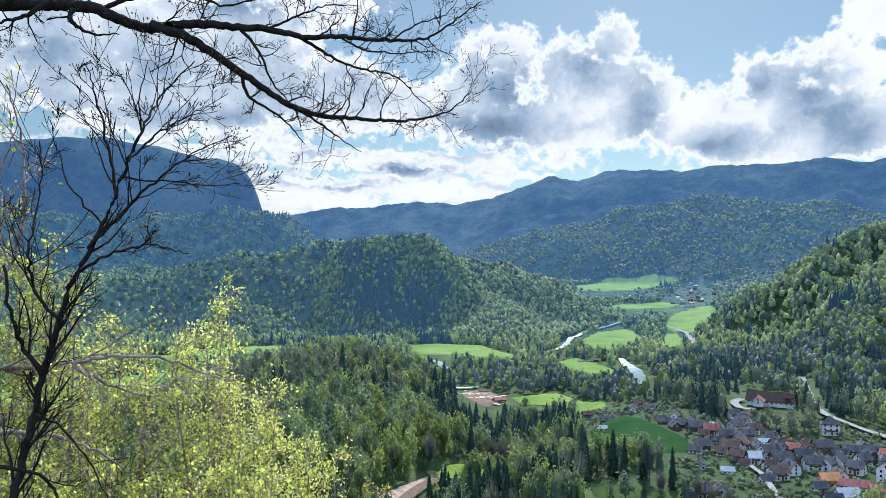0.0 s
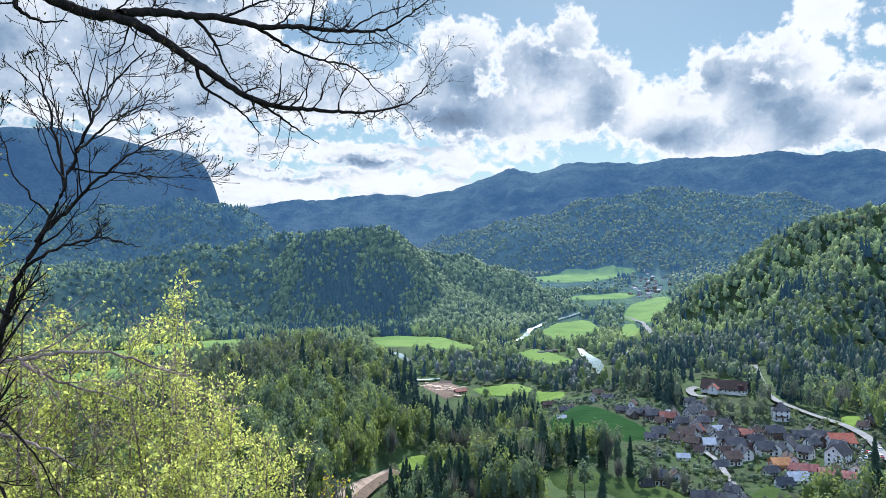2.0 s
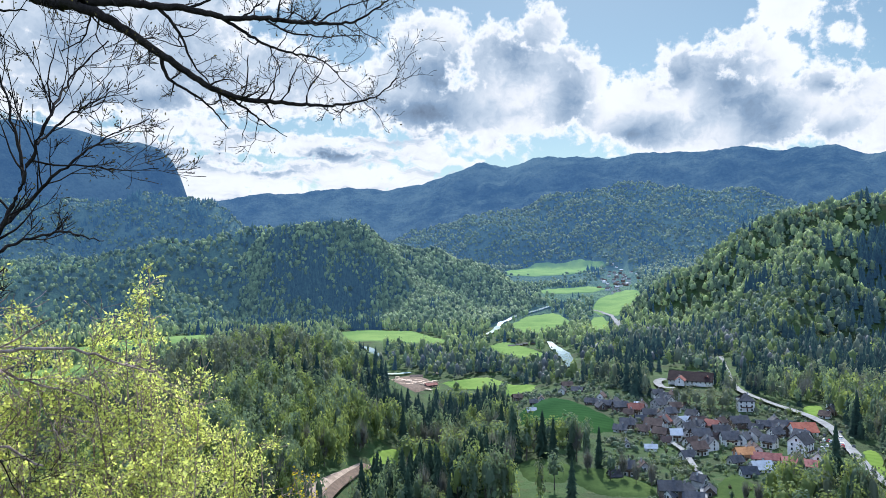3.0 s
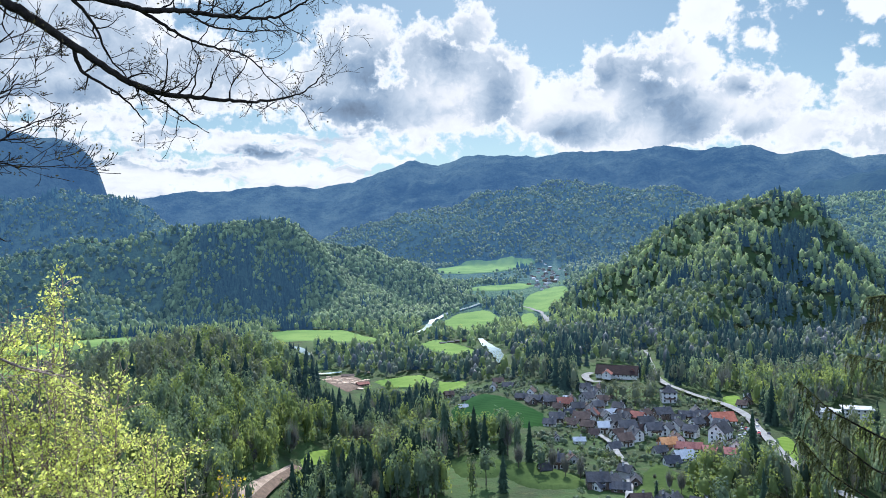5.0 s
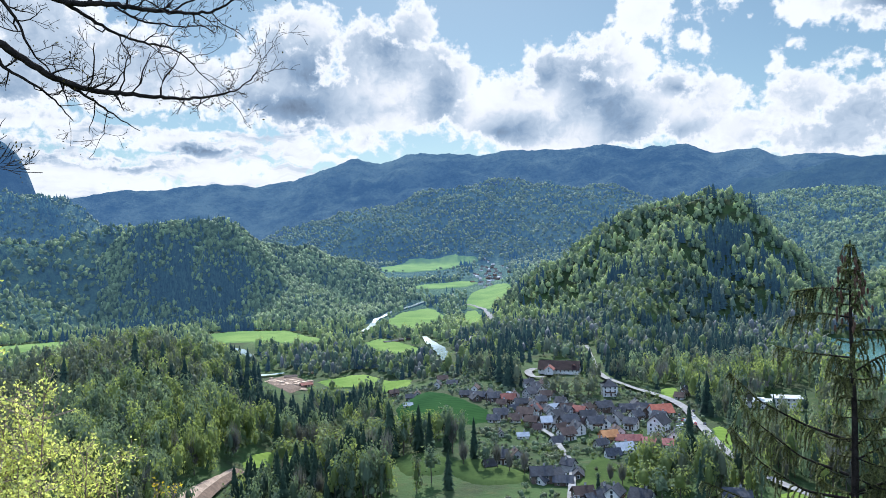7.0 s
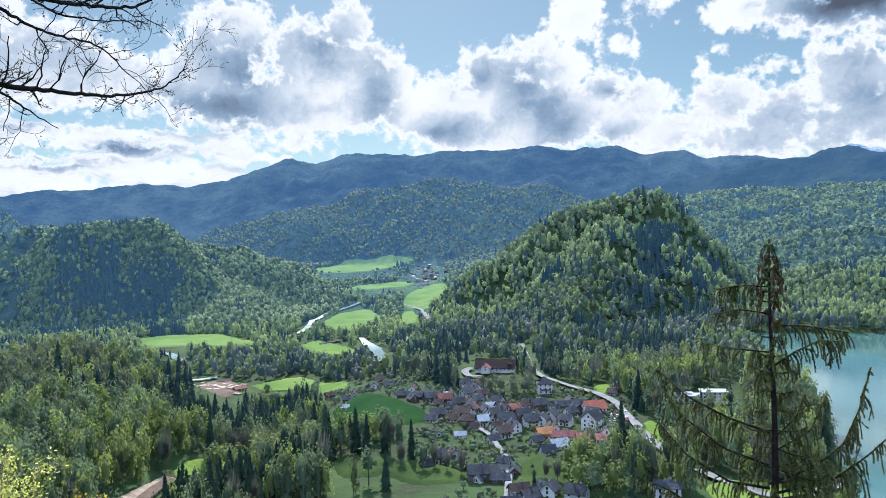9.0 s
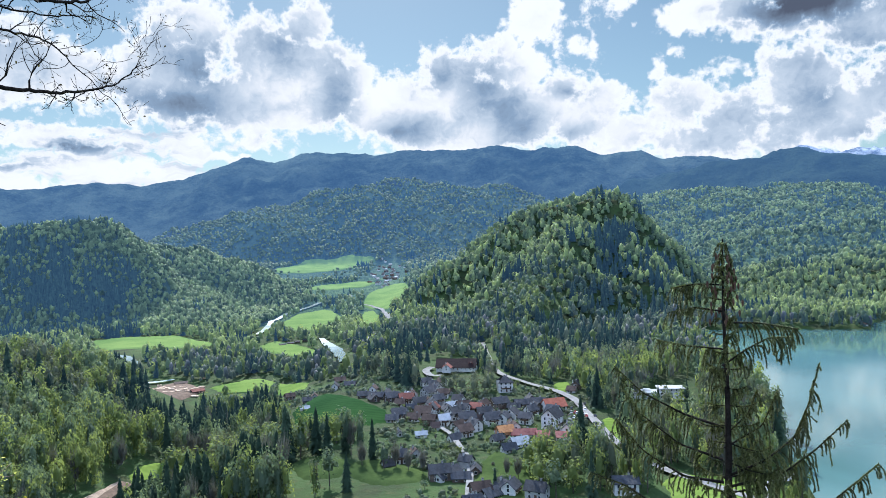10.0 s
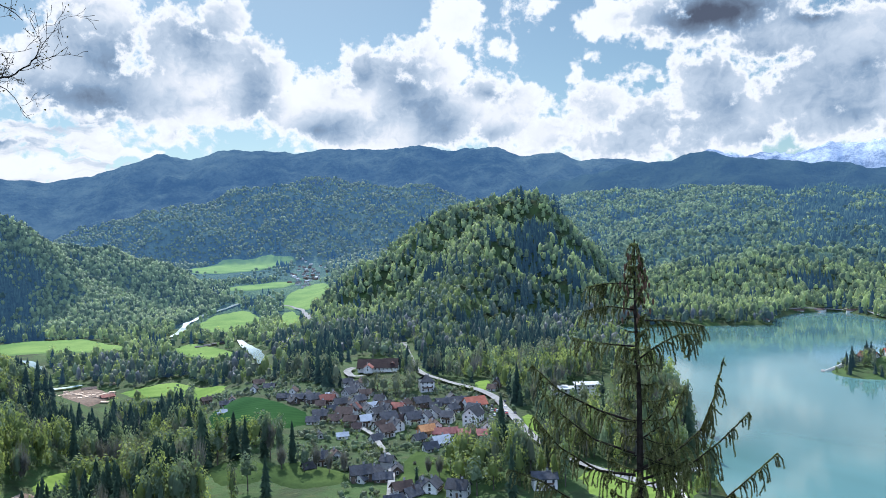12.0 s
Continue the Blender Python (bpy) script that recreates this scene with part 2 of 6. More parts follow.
ridge("far_ridge", [(-30, 4650, 420), (-14, 4700, 430), (-11.5, 4700, 445), (-8.4, 4700, 490), (-5.6, 4700, 498), (-2.3, 4700, 536), (1, 4700, 520), (3.6, 4700, 556), (6.2, 4690, 620), (8.3, 4690, 686), (10.3, 4680, 648), (12.7, 4670, 712), (15.7, 4660, 708), (17.9, 4640, 690), (20.5, 4610, 712), (24.2, 4570, 700), (27.5, 4560, 716), (29.8, 4530, 672), (32.5, 4520, 690), (35.1, 4520, 638), (37.6, 4500, 636), (39.3, 4500, 594), (42.2, 4500, 580), (50, 4450, 520)], 0.62, 45)
ridge("foothill", [(4.2, 3450, 218), (7.6, 3450, 277), (11.0, 3450, 306), (13.5, 3450, 350), (16.2, 3450, 387), (19.5, 3450, 401), (22.6, 3450, 395), (25.9, 3450, 377), (28.6, 3450, 347), (23, 3400, 310), (28, 3350, 262), (33, 3300, 270), (40, 3200, 300)], 0.6, 100)
ridge("foothill_knob", [(4.5, 3250, 110), (6, 3300, 190), (7, 3350, 190), (9, 3350, 120)], 0.7, 60)
ridge("foothill_knob_a", [(7.5, 3210, 168), (8.6, 3150, 232), (9.3, 3150, 238), (10.1, 3150, 228), (11.0, 3210, 158)], 1.25, 30)
ridge("foothill_knob_b", [(9.3, 3060, 111), (10.9, 3000, 175), (11.8, 3000, 181), (12.9, 3000, 171), (14.2, 3060, 101)], 1.25, 30)
ridge("foothill_knob_c", [(12.7, 3480, 312), (14.9, 3420, 376), (16.2, 3420, 382), (17.7, 3420, 372), (19.5, 3480, 302)], 1.25, 30)
ridge("foothill_knob_d", [(14.7, 3310, 199), (17.3, 3250, 263), (18.9, 3250, 269), (20.7, 3250, 259), (22.8, 3310, 189)], 1.25, 30)
ridge("dark_ridge", [(36, 3950, 380), (38.4, 3900, 410), (42.2, 3850, 478), (46.6, 3800, 492), (50.1, 3800, 504), (52.7, 3800, 460), (54.8, 3800, 424), (57.6, 3800, 404), (59.8, 3800, 385), (70, 3700, 360)], 0.5, 80)
ridge("lake_slope", [(37.0, 3000, 266), (42.5, 3000, 286), (50.4, 2950, 280), (54.1, 2900, 246), (56, 2900, 258), (59.8, 2900, 242), (72, 2700, 220), (90, 2400, 180)], 0.34, 120)
ridge("lake_bench", [(42, 1850, 40), (46, 2000, 110), (52, 2050, 120), (58, 2050, 110), (70, 1950, 100)], 0.3, 90)
ridge("lake_slope_low", [(45.5, 1350, 30), (49, 1450, 62), (54, 1500, 78), (60, 1500, 66), (75, 1450, 60)], 0.3, 80)

LAKE = [(250, 225), (306, 275), (349, 322), (405, 389), (462, 474), (524, 562), (588, 650), (604, 722), (662, 684), (724, 642), (788, 594), (806, 612), (850, 640), (922, 664), (985, 640), (915, 530), (1000, 380), (960, 160), (640, 30), (330, 120)]


def inside_distance(x, y, poly):
    """Signed distance to a closed outline, below zero inside."""
    best = np.full(x.shape, 1e9)
    odd = np.zeros(x.shape, bool)
    for (x0, y0), (x1, y1) in zip(poly, poly[1:] + poly[:1]):
        ex, ey = x1 - x0, y1 - y0
        u = np.clip(((x - x0) * ex + (y - y0) * ey) / (ex * ex + ey * ey), 0, 1)
        best = np.minimum(best, np.hypot(x - x0 - u * ex, y - y0 - u * ey))
        cross = (y0 > y) != (y1 > y)
        odd ^= cross & (x < x0 + (y - y0) * ex / (ey if ey else 1e-9))
    return np.where(odd, -best, best)


def crest_height(name, x, y):
    """Height of one ridge's flanks at a place."""
    pts, steep, top = RIDGES[name]
    best = np.full(x.shape, -1e9)
    for (x0, y0, z0), (x1, y1, z1) in zip(pts, pts[1:]):
        ex, ey = x1 - x0, y1 - y0
        u = np.clip(((x - x0) * ex + (y - y0) * ey) / (ex * ex + ey * ey), 0, 1)
        q = np.hypot(x - x0 - u * ex, y - y0 - u * ey)
        best = np.maximum(best, z0 + u * (z1 - z0) - steep * q * q / (q + top))
    return best


def height(x, y):
    x, y = np.atleast_1d(np.asarray(x, float)), np.atleast_1d(np.asarray(y, float))
    d = np.hypot(x, y)
    s = x - 60 - 0.45 * (y - 400)
    floor = -28 + 33 * smooth01(s, -110, 50) + np.interp(d, [1500, 2000, 2500, 3100, 4000], [0, 26, 52, 100, 160])
    floor = floor + 1.5 * wave_noise(x, y, 160, 3)
    z = floor
    for name in RIDGES:
        best = crest_height(name, x, y)
        k = 9.0
        h = np.clip(0.5 + 0.5 * (best - z) / k, 0, 1)
        z = z * (1 - h) + best * h + k * h * (1 - h)
    raised = smooth01(z - floor, 15, 90)
    calm = np.where((x < -0.2 * y) & (d > 3500), 0.25, 1.0)
    z = z + calm * raised * (7 * wave_noise(x, y, 210, 5) + 3.5 * wave_noise(x, y, 80, 8)) * np.interp(d, [500, 1500, 3000, 4500], [0.5, 1, 1.6, 0.9]) + calm * smooth01(d, 2600, 3600) * smooth01(z - floor, 60, 300) * (1 - smooth01(d, 4300, 4650)) * (19 * wave_noise(x, y, 420, 14) + (24 * wave_noise(x, y, 330, 15) + 9 * wave_noise(x, y, 150, 16)) * smooth01(x / (y + 9e3 * (y < 500)), 0.0, 0.1) * (1 - smooth01(x / (y + 9e3 * (y < 500)), 0.5, 0.62)))
    # the hill on which the viewpoint stands falls away below it
    own = 108.3 - 0.55 * np.maximum(d - 1.5, 0) * (0.75 + 0.25 * smooth01(d, 0, 30)) + np.where(y < 0, 0.35 * np.minimum(-y, 160), 0)
    z = np.maximum(z, own)
    lake = inside_distance(x, y, LAKE)
    z = np.where(lake < 160, np.minimum(z, np.maximum(-4.0, -1.0 + 0.35 * np.maximum(lake, -10) + 0.02 * np.maximum(lake, 0) ** 1.6)), z)
    # the island
    q = np.hypot((x - 592) / 52, (y - 346) / 34)
    return np.maximum(z, 11 * np.minimum(1.15 - 1.15 * q, 0.9) - 30 * np.maximum(q - 1.2, 0))


# ================= materials =================
def material(name):
    m = bpy.data.materials.new(name)
    m.use_nodes = True
    n = Nodes(m.node_tree)
    out = n.add("ShaderNodeOutputMaterial")
    return m, n, out


def surface(name, dark, light, scale, rough=0.85, bump=0.3, metal=0.0, detail_scale=None, spec=0.3, vary=0.0, dist=0.02):
    """Paint, stone, soil, bark: two tones mixed by noise at two sizes, with relief."""
    m, n, out = material(name)
    p = n.add("ShaderNodeBsdfPrincipled")
    co = n.add("ShaderNodeTexCoord").outputs["Object"]
    a = n.noise(co, scale, 5.0, 0.6)
    b = n.noise(co, detail_scale or scale * 7, 4.0, 0.65)
    f = n.range(n.math("ADD", n.math("MULTIPLY", a, 0.6), n.math("MULTIPLY", b, 0.4)), 0.36, 0.64)
    col = n.mix(f, (*dark, 1), (*light, 1))
    if vary:
        info = n.add("ShaderNodeObjectInfo").outputs["Random"]
        k = n.range(info, 0.0, 1.0, 1 - vary, 1 + vary, smooth=False)
        col = n.vmath("SCALE", col)
        n.put(col.node.inputs["Scale"], k)
    n.put(p.inputs["Base Color"], col)
    p.inputs["Roughness"].default_value = rough
    p.inputs["Metallic"].default_value = metal
    p.inputs["Specular IOR Level"].default_value = spec
    bm = n.add("ShaderNodeBump")
    bm.inputs["Strength"].default_value = bump
    bm.inputs["Distance"].default_value = dist
    n.put(bm.inputs["Height"], b)
    n.put(p.inputs["Normal"], bm.outputs[0])
    n.put(out.inputs[0], p.outputs[0])
    return m


HAZE_COLOUR = (0.037, 0.086, 0.182)     # colour of the blue haze painted on as emission


def paint_haze(n, p):
    """Paints haze on woods, meadows, ridges: blue emission growing with distance from the viewpoint."""
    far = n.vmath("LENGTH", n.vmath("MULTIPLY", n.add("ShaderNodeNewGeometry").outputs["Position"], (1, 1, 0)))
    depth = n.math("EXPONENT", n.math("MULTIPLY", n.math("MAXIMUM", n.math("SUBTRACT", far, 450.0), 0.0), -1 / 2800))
    p.inputs["Emission Color"].default_value = (*HAZE_COLOUR, 1)
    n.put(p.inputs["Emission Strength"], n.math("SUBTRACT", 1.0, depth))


def foliage(name, dark, light, through_light=0.35, spread=0.5, haze_glow=False, sheen=0.08):
    """Leaves: colour by tree (attribute tint) and by clump, part of the light passes through."""
    m, n, out = material(name)
    tint = n.add("ShaderNodeAttribute")
    tint.attribute_name = "tint"
    isle = n.add("ShaderNodeNewGeometry").outputs["Random Per Island"]
    f = n.math("ADD", n.math("MULTIPLY", tint.outputs["Fac"], 1 - spread), n.math("MULTIPLY", isle, spread))
    f = n.math("ADD", f, n.math("MULTIPLY", n.math("SUBTRACT", n.add("ShaderNodeObjectInfo").outputs["Random"], 0.5), 0.3), clamp=True)
    col = n.mix(f, (*dark, 1), (*light, 1))
    p = n.add("ShaderNodeBsdfPrincipled")
    n.put(p.inputs["Base Color"], col)
    p.inputs["Roughness"].default_value = 0.6
    p.inputs["Specular IOR Level"].default_value = sheen
    # leaves past 450 m glow blue as painted haze
    if haze_glow:
        paint_haze(n, p)
    t = n.add("ShaderNodeBsdfTranslucent")
    n.put(t.inputs[0], n.vmath("MULTIPLY", col, (1.12, 1.1, 0.75)))
    mix = n.add("ShaderNodeMixShader")
    mix.inputs[0].default_value = through_light
    n.put(mix.inputs[1], p.outputs[0])
    n.put(mix.inputs[2], t.outputs[0])
    n.put(out.inputs[0], mix.outputs[0])
    return m


def ground_material():
    m, n, out = material("forest_floor")
    p = n.add("ShaderNodeBsdfPrincipled")
    co = n.add("ShaderNodeTexCoord").outputs["Object"]
    big = n.noise(co, 0.004, 6.0, 0.62)
    mid = n.noise(co, 0.03, 6.0, 0.65)
    small = n.noise(co, 0.16, 5.0, 0.7)
    c = n.mix(n.range(big, 0.42, 0.6), (0.026, 0.048, 0.016, 1), (0.05, 0.085, 0.026, 1))
    c = n.mix(n.range(mid, 0.45, 0.62), c, (0.03, 0.042, 0.018, 1))
    c = n.mix(n.range(small, 0.5, 0.75), c, (0.06, 0.068, 0.026, 1))
    n.put(p.inputs["Base Color"], c)
    p.inputs["Roughness"].default_value = 0.95
    p.inputs["Specular IOR Level"].default_value = 0.1
    b = n.add("ShaderNodeBump")
    b.inputs["Strength"].default_value, b.inputs["Distance"].default_value = 0.6, 3.0
    n.put(b.inputs["Height"], n.math("ADD", n.noise(co, 0.06, 6.0, 0.7), n.math("MULTIPLY", small, 0.4)))
    n.put(p.inputs["Normal"], b.outputs[0])
    n.put(out.inputs[0], p.outputs[0])
    return m


def grass_material(name, a, b, stripe=0.0):
    m, n, out = material(name)
    p = n.add("ShaderNodeBsdfPrincipled")
    co = n.add("ShaderNodeTexCoord").outputs["Object"]
    big, small = n.noise(co, 0.018, 5.0, 0.6), n.noise(co, 0.35, 4.0, 0.7)
    w = n.add("ShaderNodeTexWave")
    w.bands_direction = "DIAGONAL"
    n.put(w.inputs["Vector"], co)
    w.inputs["Scale"].default_value, w.inputs["Distortion"].default_value = 0.07, 3.0
    f = n.math("ADD", n.math("ADD", n.math("MULTIPLY", big, 0.8), n.math("MULTIPLY", small, 0.3)), n.math("MULTIPLY", w.outputs["Fac"], stripe))
    n.put(p.inputs["Base Color"], n.mix(n.range(f, 0.38, 0.78), (*a, 1), (*b, 1)))
    p.inputs["Roughness"].default_value = 1.0
    p.inputs["Specular IOR Level"].default_value = 0.0
    bp = n.add("ShaderNodeBump")
    bp.inputs["Strength"].default_value, bp.inputs["Distance"].default_value = 0.5, 0.4
    n.put(bp.inputs["Height"], small)
    n.put(p.inputs["Normal"], bp.outputs[0])
    # the painted haze glow also lies over far grass
    paint_haze(n, p)
    n.put(out.inputs[0], p.outputs[0])
    return m


def water_material(name, deep, rough, ripple, scale):
    m, n, out = material(name)
    p = n.add("ShaderNodeBsdfPrincipled")
    co = n.add("ShaderNodeTexCoord").outputs["Object"]
    st = n.add("ShaderNodeMapping")
    st.inputs["Scale"].default_value = (1.0, 0.35, 1.0)
    n.put(st.inputs["Vector"], co)
    broad = n.noise(st.outputs[0], 0.006, 4.0, 0.55)
    n.put(p.inputs["Base Color"], n.mix(n.range(broad, 0.35, 0.65), (*[c * 0.8 for c in deep], 1), (*[c * 1.15 for c in deep], 1)))
    n.put(p.inputs["Roughness"], n.range(broad, 0.4, 0.62, rough * 0.6, rough * 1.3))
    p.inputs["IOR"].default_value = 1.33
    bp = n.add("ShaderNodeBump")
    bp.inputs["Strength"].default_value, bp.inputs["Distance"].default_value = ripple, 0.3
    n.put(bp.inputs["Height"], n.noise(co, scale, 4.0, 0.6))
    n.put(p.inputs["Normal"], bp.outputs[0])
    n.put(out.inputs[0], p.outputs[0])
    return m


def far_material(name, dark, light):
    """Wooded mountains kilometres off, with blue haze painted over them as emission."""
    m, n, out = material(name)
    p = n.add("ShaderNodeBsdfPrincipled")
    co = n.add("ShaderNodeTexCoord").outputs["Object"]
    big, mid, small = n.noise(co, 0.0028, 6.0, 0.62), n.noise(co, 0.012, 6.0, 0.68), n.noise(co, 0.06, 4.0, 0.7)
    f = n.math("ADD", n.math("ADD", n.math("MULTIPLY", big, 0.5), n.math("MULTIPLY", mid, 0.35)), n.math("MULTIPLY", small, 0.2))
    n.put(p.inputs["Base Color"], n.mix(n.range(f, 0.4, 0.66), (*dark, 1), (*light, 1)))
    p.inputs["Roughness"].default_value, p.inputs["Specular IOR Level"].default_value = 1.0, 0.0
    paint_haze(n, p)
    bp = n.add("ShaderNodeBump")
    bp.inputs["Strength"].default_value, bp.inputs["Distance"].default_value = 1.0, 26.0
    n.put(bp.inputs["Height"], n.math("ADD", n.noise(co, 0.03, 7.0, 0.7), n.math("MULTIPLY", mid, 0.8)))
    n.put(p.inputs["Normal"], bp.outputs[0])
    n.put(out.inputs[0], p.outputs[0])
    return m


FLOOR = ground_material()
GRASS = grass_material("spring_meadow", (0.09, 0.145, 0.028), (0.155, 0.215, 0.05), 0.1)
# the meadow's cloud shade is put into this dark base colour
GRASS_DARK = grass_material("cloud_shade_meadow", (0.015, 0.04, 0.013), (0.026, 0.06, 0.02), 0.12)
GRASS_ROUGH = grass_material("rough_grass", (0.034, 0.055, 0.02), (0.08, 0.112, 0.036))
SOIL = surface("bare_soil", (0.17, 0.12, 0.085), (0.36, 0.27, 0.2), 0.15, 0.95, 0.6, dist=0.3)
SOIL_DARK = surface("dug_soil", (0.07, 0.045, 0.03), (0.14, 0.09, 0.06), 0.3, 0.95, 0.6, dist=0.3)
ASPHALT = surface("pale_asphalt", (0.15, 0.147, 0.142), (0.25, 0.245, 0.235), 0.2, 0.9, 0.2, spec=0.05)
GRAVEL = surface("river_gravel", (0.38, 0.37, 0.34), (0.62, 0.60, 0.56), 0.12, 0.9, 0.5, dist=0.3)
LAKE_WATER = water_material("lake_water", (0.074, 0.152, 0.142), 0.04, 0.05, 0.5)
RIVER_WATER = water_material("river_water", (0.26, 0.32, 0.31), 0.25, 0.6, 0.4)
# True turns on the painted haze glow
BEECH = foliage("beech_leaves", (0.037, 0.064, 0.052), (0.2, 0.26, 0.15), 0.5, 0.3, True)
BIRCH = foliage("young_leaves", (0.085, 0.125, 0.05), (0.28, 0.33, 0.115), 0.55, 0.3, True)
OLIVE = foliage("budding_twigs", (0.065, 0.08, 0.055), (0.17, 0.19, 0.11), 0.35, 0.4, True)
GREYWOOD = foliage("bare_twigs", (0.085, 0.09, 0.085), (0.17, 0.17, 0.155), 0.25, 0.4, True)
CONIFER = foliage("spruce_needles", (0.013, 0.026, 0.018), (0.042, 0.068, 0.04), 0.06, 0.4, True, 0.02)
# leaf copies by distance, their tones tuned to imitate sunlit crowns and haze
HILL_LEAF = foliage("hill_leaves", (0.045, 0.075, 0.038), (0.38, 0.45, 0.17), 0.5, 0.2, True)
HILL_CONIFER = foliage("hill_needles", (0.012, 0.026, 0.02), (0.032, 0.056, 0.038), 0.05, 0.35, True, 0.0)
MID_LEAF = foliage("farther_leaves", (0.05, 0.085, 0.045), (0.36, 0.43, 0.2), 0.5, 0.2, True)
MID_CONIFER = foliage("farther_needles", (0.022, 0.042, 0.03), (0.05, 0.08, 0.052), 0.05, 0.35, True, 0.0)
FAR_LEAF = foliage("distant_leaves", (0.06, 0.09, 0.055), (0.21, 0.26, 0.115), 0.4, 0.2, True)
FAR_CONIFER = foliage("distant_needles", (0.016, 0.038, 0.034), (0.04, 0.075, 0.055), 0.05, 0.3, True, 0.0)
BARK = surface("bark", (0.045, 0.036, 0.03), (0.12, 0.1, 0.085), 3.0, 0.95, 0.8)


# ================= mesh helpers =================
def mesh_object(name, verts, faces, mat, parent=None, label="", smooth=False):
    me = bpy.data.meshes.new(name)
    me.from_pydata(verts, [], faces)
    if smooth:
        me.shade_smooth()
    for one in (mat if isinstance(mat, (list, tuple)) else [mat]):
        me.materials.append(one)
    ob = new(name, me)
    if parent is not None:
        ob.parent = parent
    return tagged(ob, label) if label else ob


def fast_mesh(name, verts, tris, mat, tint=None, smooth=False):
    """A big mesh of triangles out of arrays."""
    me = bpy.data.meshes.new(name)
    me.vertices.add(len(verts))
    me.vertices.foreach_set("co", np.asarray(verts, np.float32).ravel())
    me.loops.add(len(tris) * 3)
    me.loops.foreach_set("vertex_index", np.asarray(tris, np.int32).ravel())
    me.polygons.add(len(tris))
    me.polygons.foreach_set("loop_start", np.arange(0, len(tris) * 3, 3, dtype=np.int32))
    me.update(calc_edges=True)
    if smooth:
        me.shade_smooth()
    if tint is not None:
        me.attributes.new("tint", "FLOAT", "POINT").data.foreach_set("value", np.asarray(tint, np.float32))
    me.materials.append(mat)
    me.validate()
    return new(name, me)


def part(name, bm, mat, parent, label=""):
    me = bpy.data.meshes.new(name)
    bm.to_mesh(me)
    bm.free()
    me.materials.append(mat)
    ob = new(name, me)
    ob.parent = parent
    return tagged(ob, label) if label else ob


# ================= ground =================
def build_ground():
    az = np.radians(np.concatenate([np.arange(-37, 67, 0.22), np.arange(67, 323, 3.0)]))
    r = np.concatenate([[0.0], np.geomspace(0.8, 300, 40), np.linspace(306, 1500, 170), np.geomspace(1510, 4860, 120)])
    a, d = np.meshgrid(az, r)
    x, y = d * np.sin(a), d * np.cos(a)
    z = height(x.ravel(), y.ravel())
    v = np.column_stack([x.ravel(), y.ravel(), z])
    na, nr = len(az), len(r)
    i, j = np.meshgrid(np.arange(nr - 1), np.arange(na), indexing="ij")
    j2 = (j + 1) % na
    p, q, s, t = i * na + j, i * na + j2, (i + 1) * na + j2, (i + 1) * na + j
    tris = np.concatenate([np.stack([p, q, s], -1).reshape(-1, 3), np.stack([p, s, t], -1).reshape(-1, 3)])
    area = np.linalg.norm(np.cross(v[tris[:, 1]] - v[tris[:, 0]], v[tris[:, 2]] - v[tris[:, 0]]), axis=1)
    tris = tris[area > 1e-6][:, ::-1]
    mid = v[tris].mean(1)
    dist = np.hypot(mid[:, 0], mid[:, 1])
    side = mid[:, 0] > 0.75 * mid[:, 1]
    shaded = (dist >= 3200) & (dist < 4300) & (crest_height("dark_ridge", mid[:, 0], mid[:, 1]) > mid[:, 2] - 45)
    for name, pick, mat, label in (("ground", dist < 1400, FLOOR, "wooded hills and valley floor in spring"), ("backdrop", ((dist >= 1400) & (dist < 2350)) | ((dist >= 2350) & (dist < 3200) & side), MIDHILLS, "wooded hills across the valley"), ("backdrop", (dist >= 2350) & (dist < 3420) & ~side & ~shaded, FOOTHILLS, "wooded foothills far off with painted haze"), ("backdrop", shaded, DARK_RIDGE, "wooded ridge behind the lake with painted shade"), ("backdrop", ((dist >= 3420) | (side & (dist >= 3200))) & ~shaded, FAR, "wooded mountain ridges far off with painted blue haze")):
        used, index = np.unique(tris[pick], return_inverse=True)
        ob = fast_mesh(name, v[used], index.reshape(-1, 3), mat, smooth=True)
        tagged(ob, label, "mountains" if name == "backdrop" else "ground", kind="structure")


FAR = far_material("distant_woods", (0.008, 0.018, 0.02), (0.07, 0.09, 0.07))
# darker copy of the far woods: the ridge's shade put into the colour
DARK_RIDGE = far_material("ridge_woods_painted_shade", (0.012, 0.022, 0.02), (0.035, 0.052, 0.036))
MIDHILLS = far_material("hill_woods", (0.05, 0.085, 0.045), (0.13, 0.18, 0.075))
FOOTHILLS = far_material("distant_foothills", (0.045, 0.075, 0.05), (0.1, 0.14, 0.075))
build_ground()


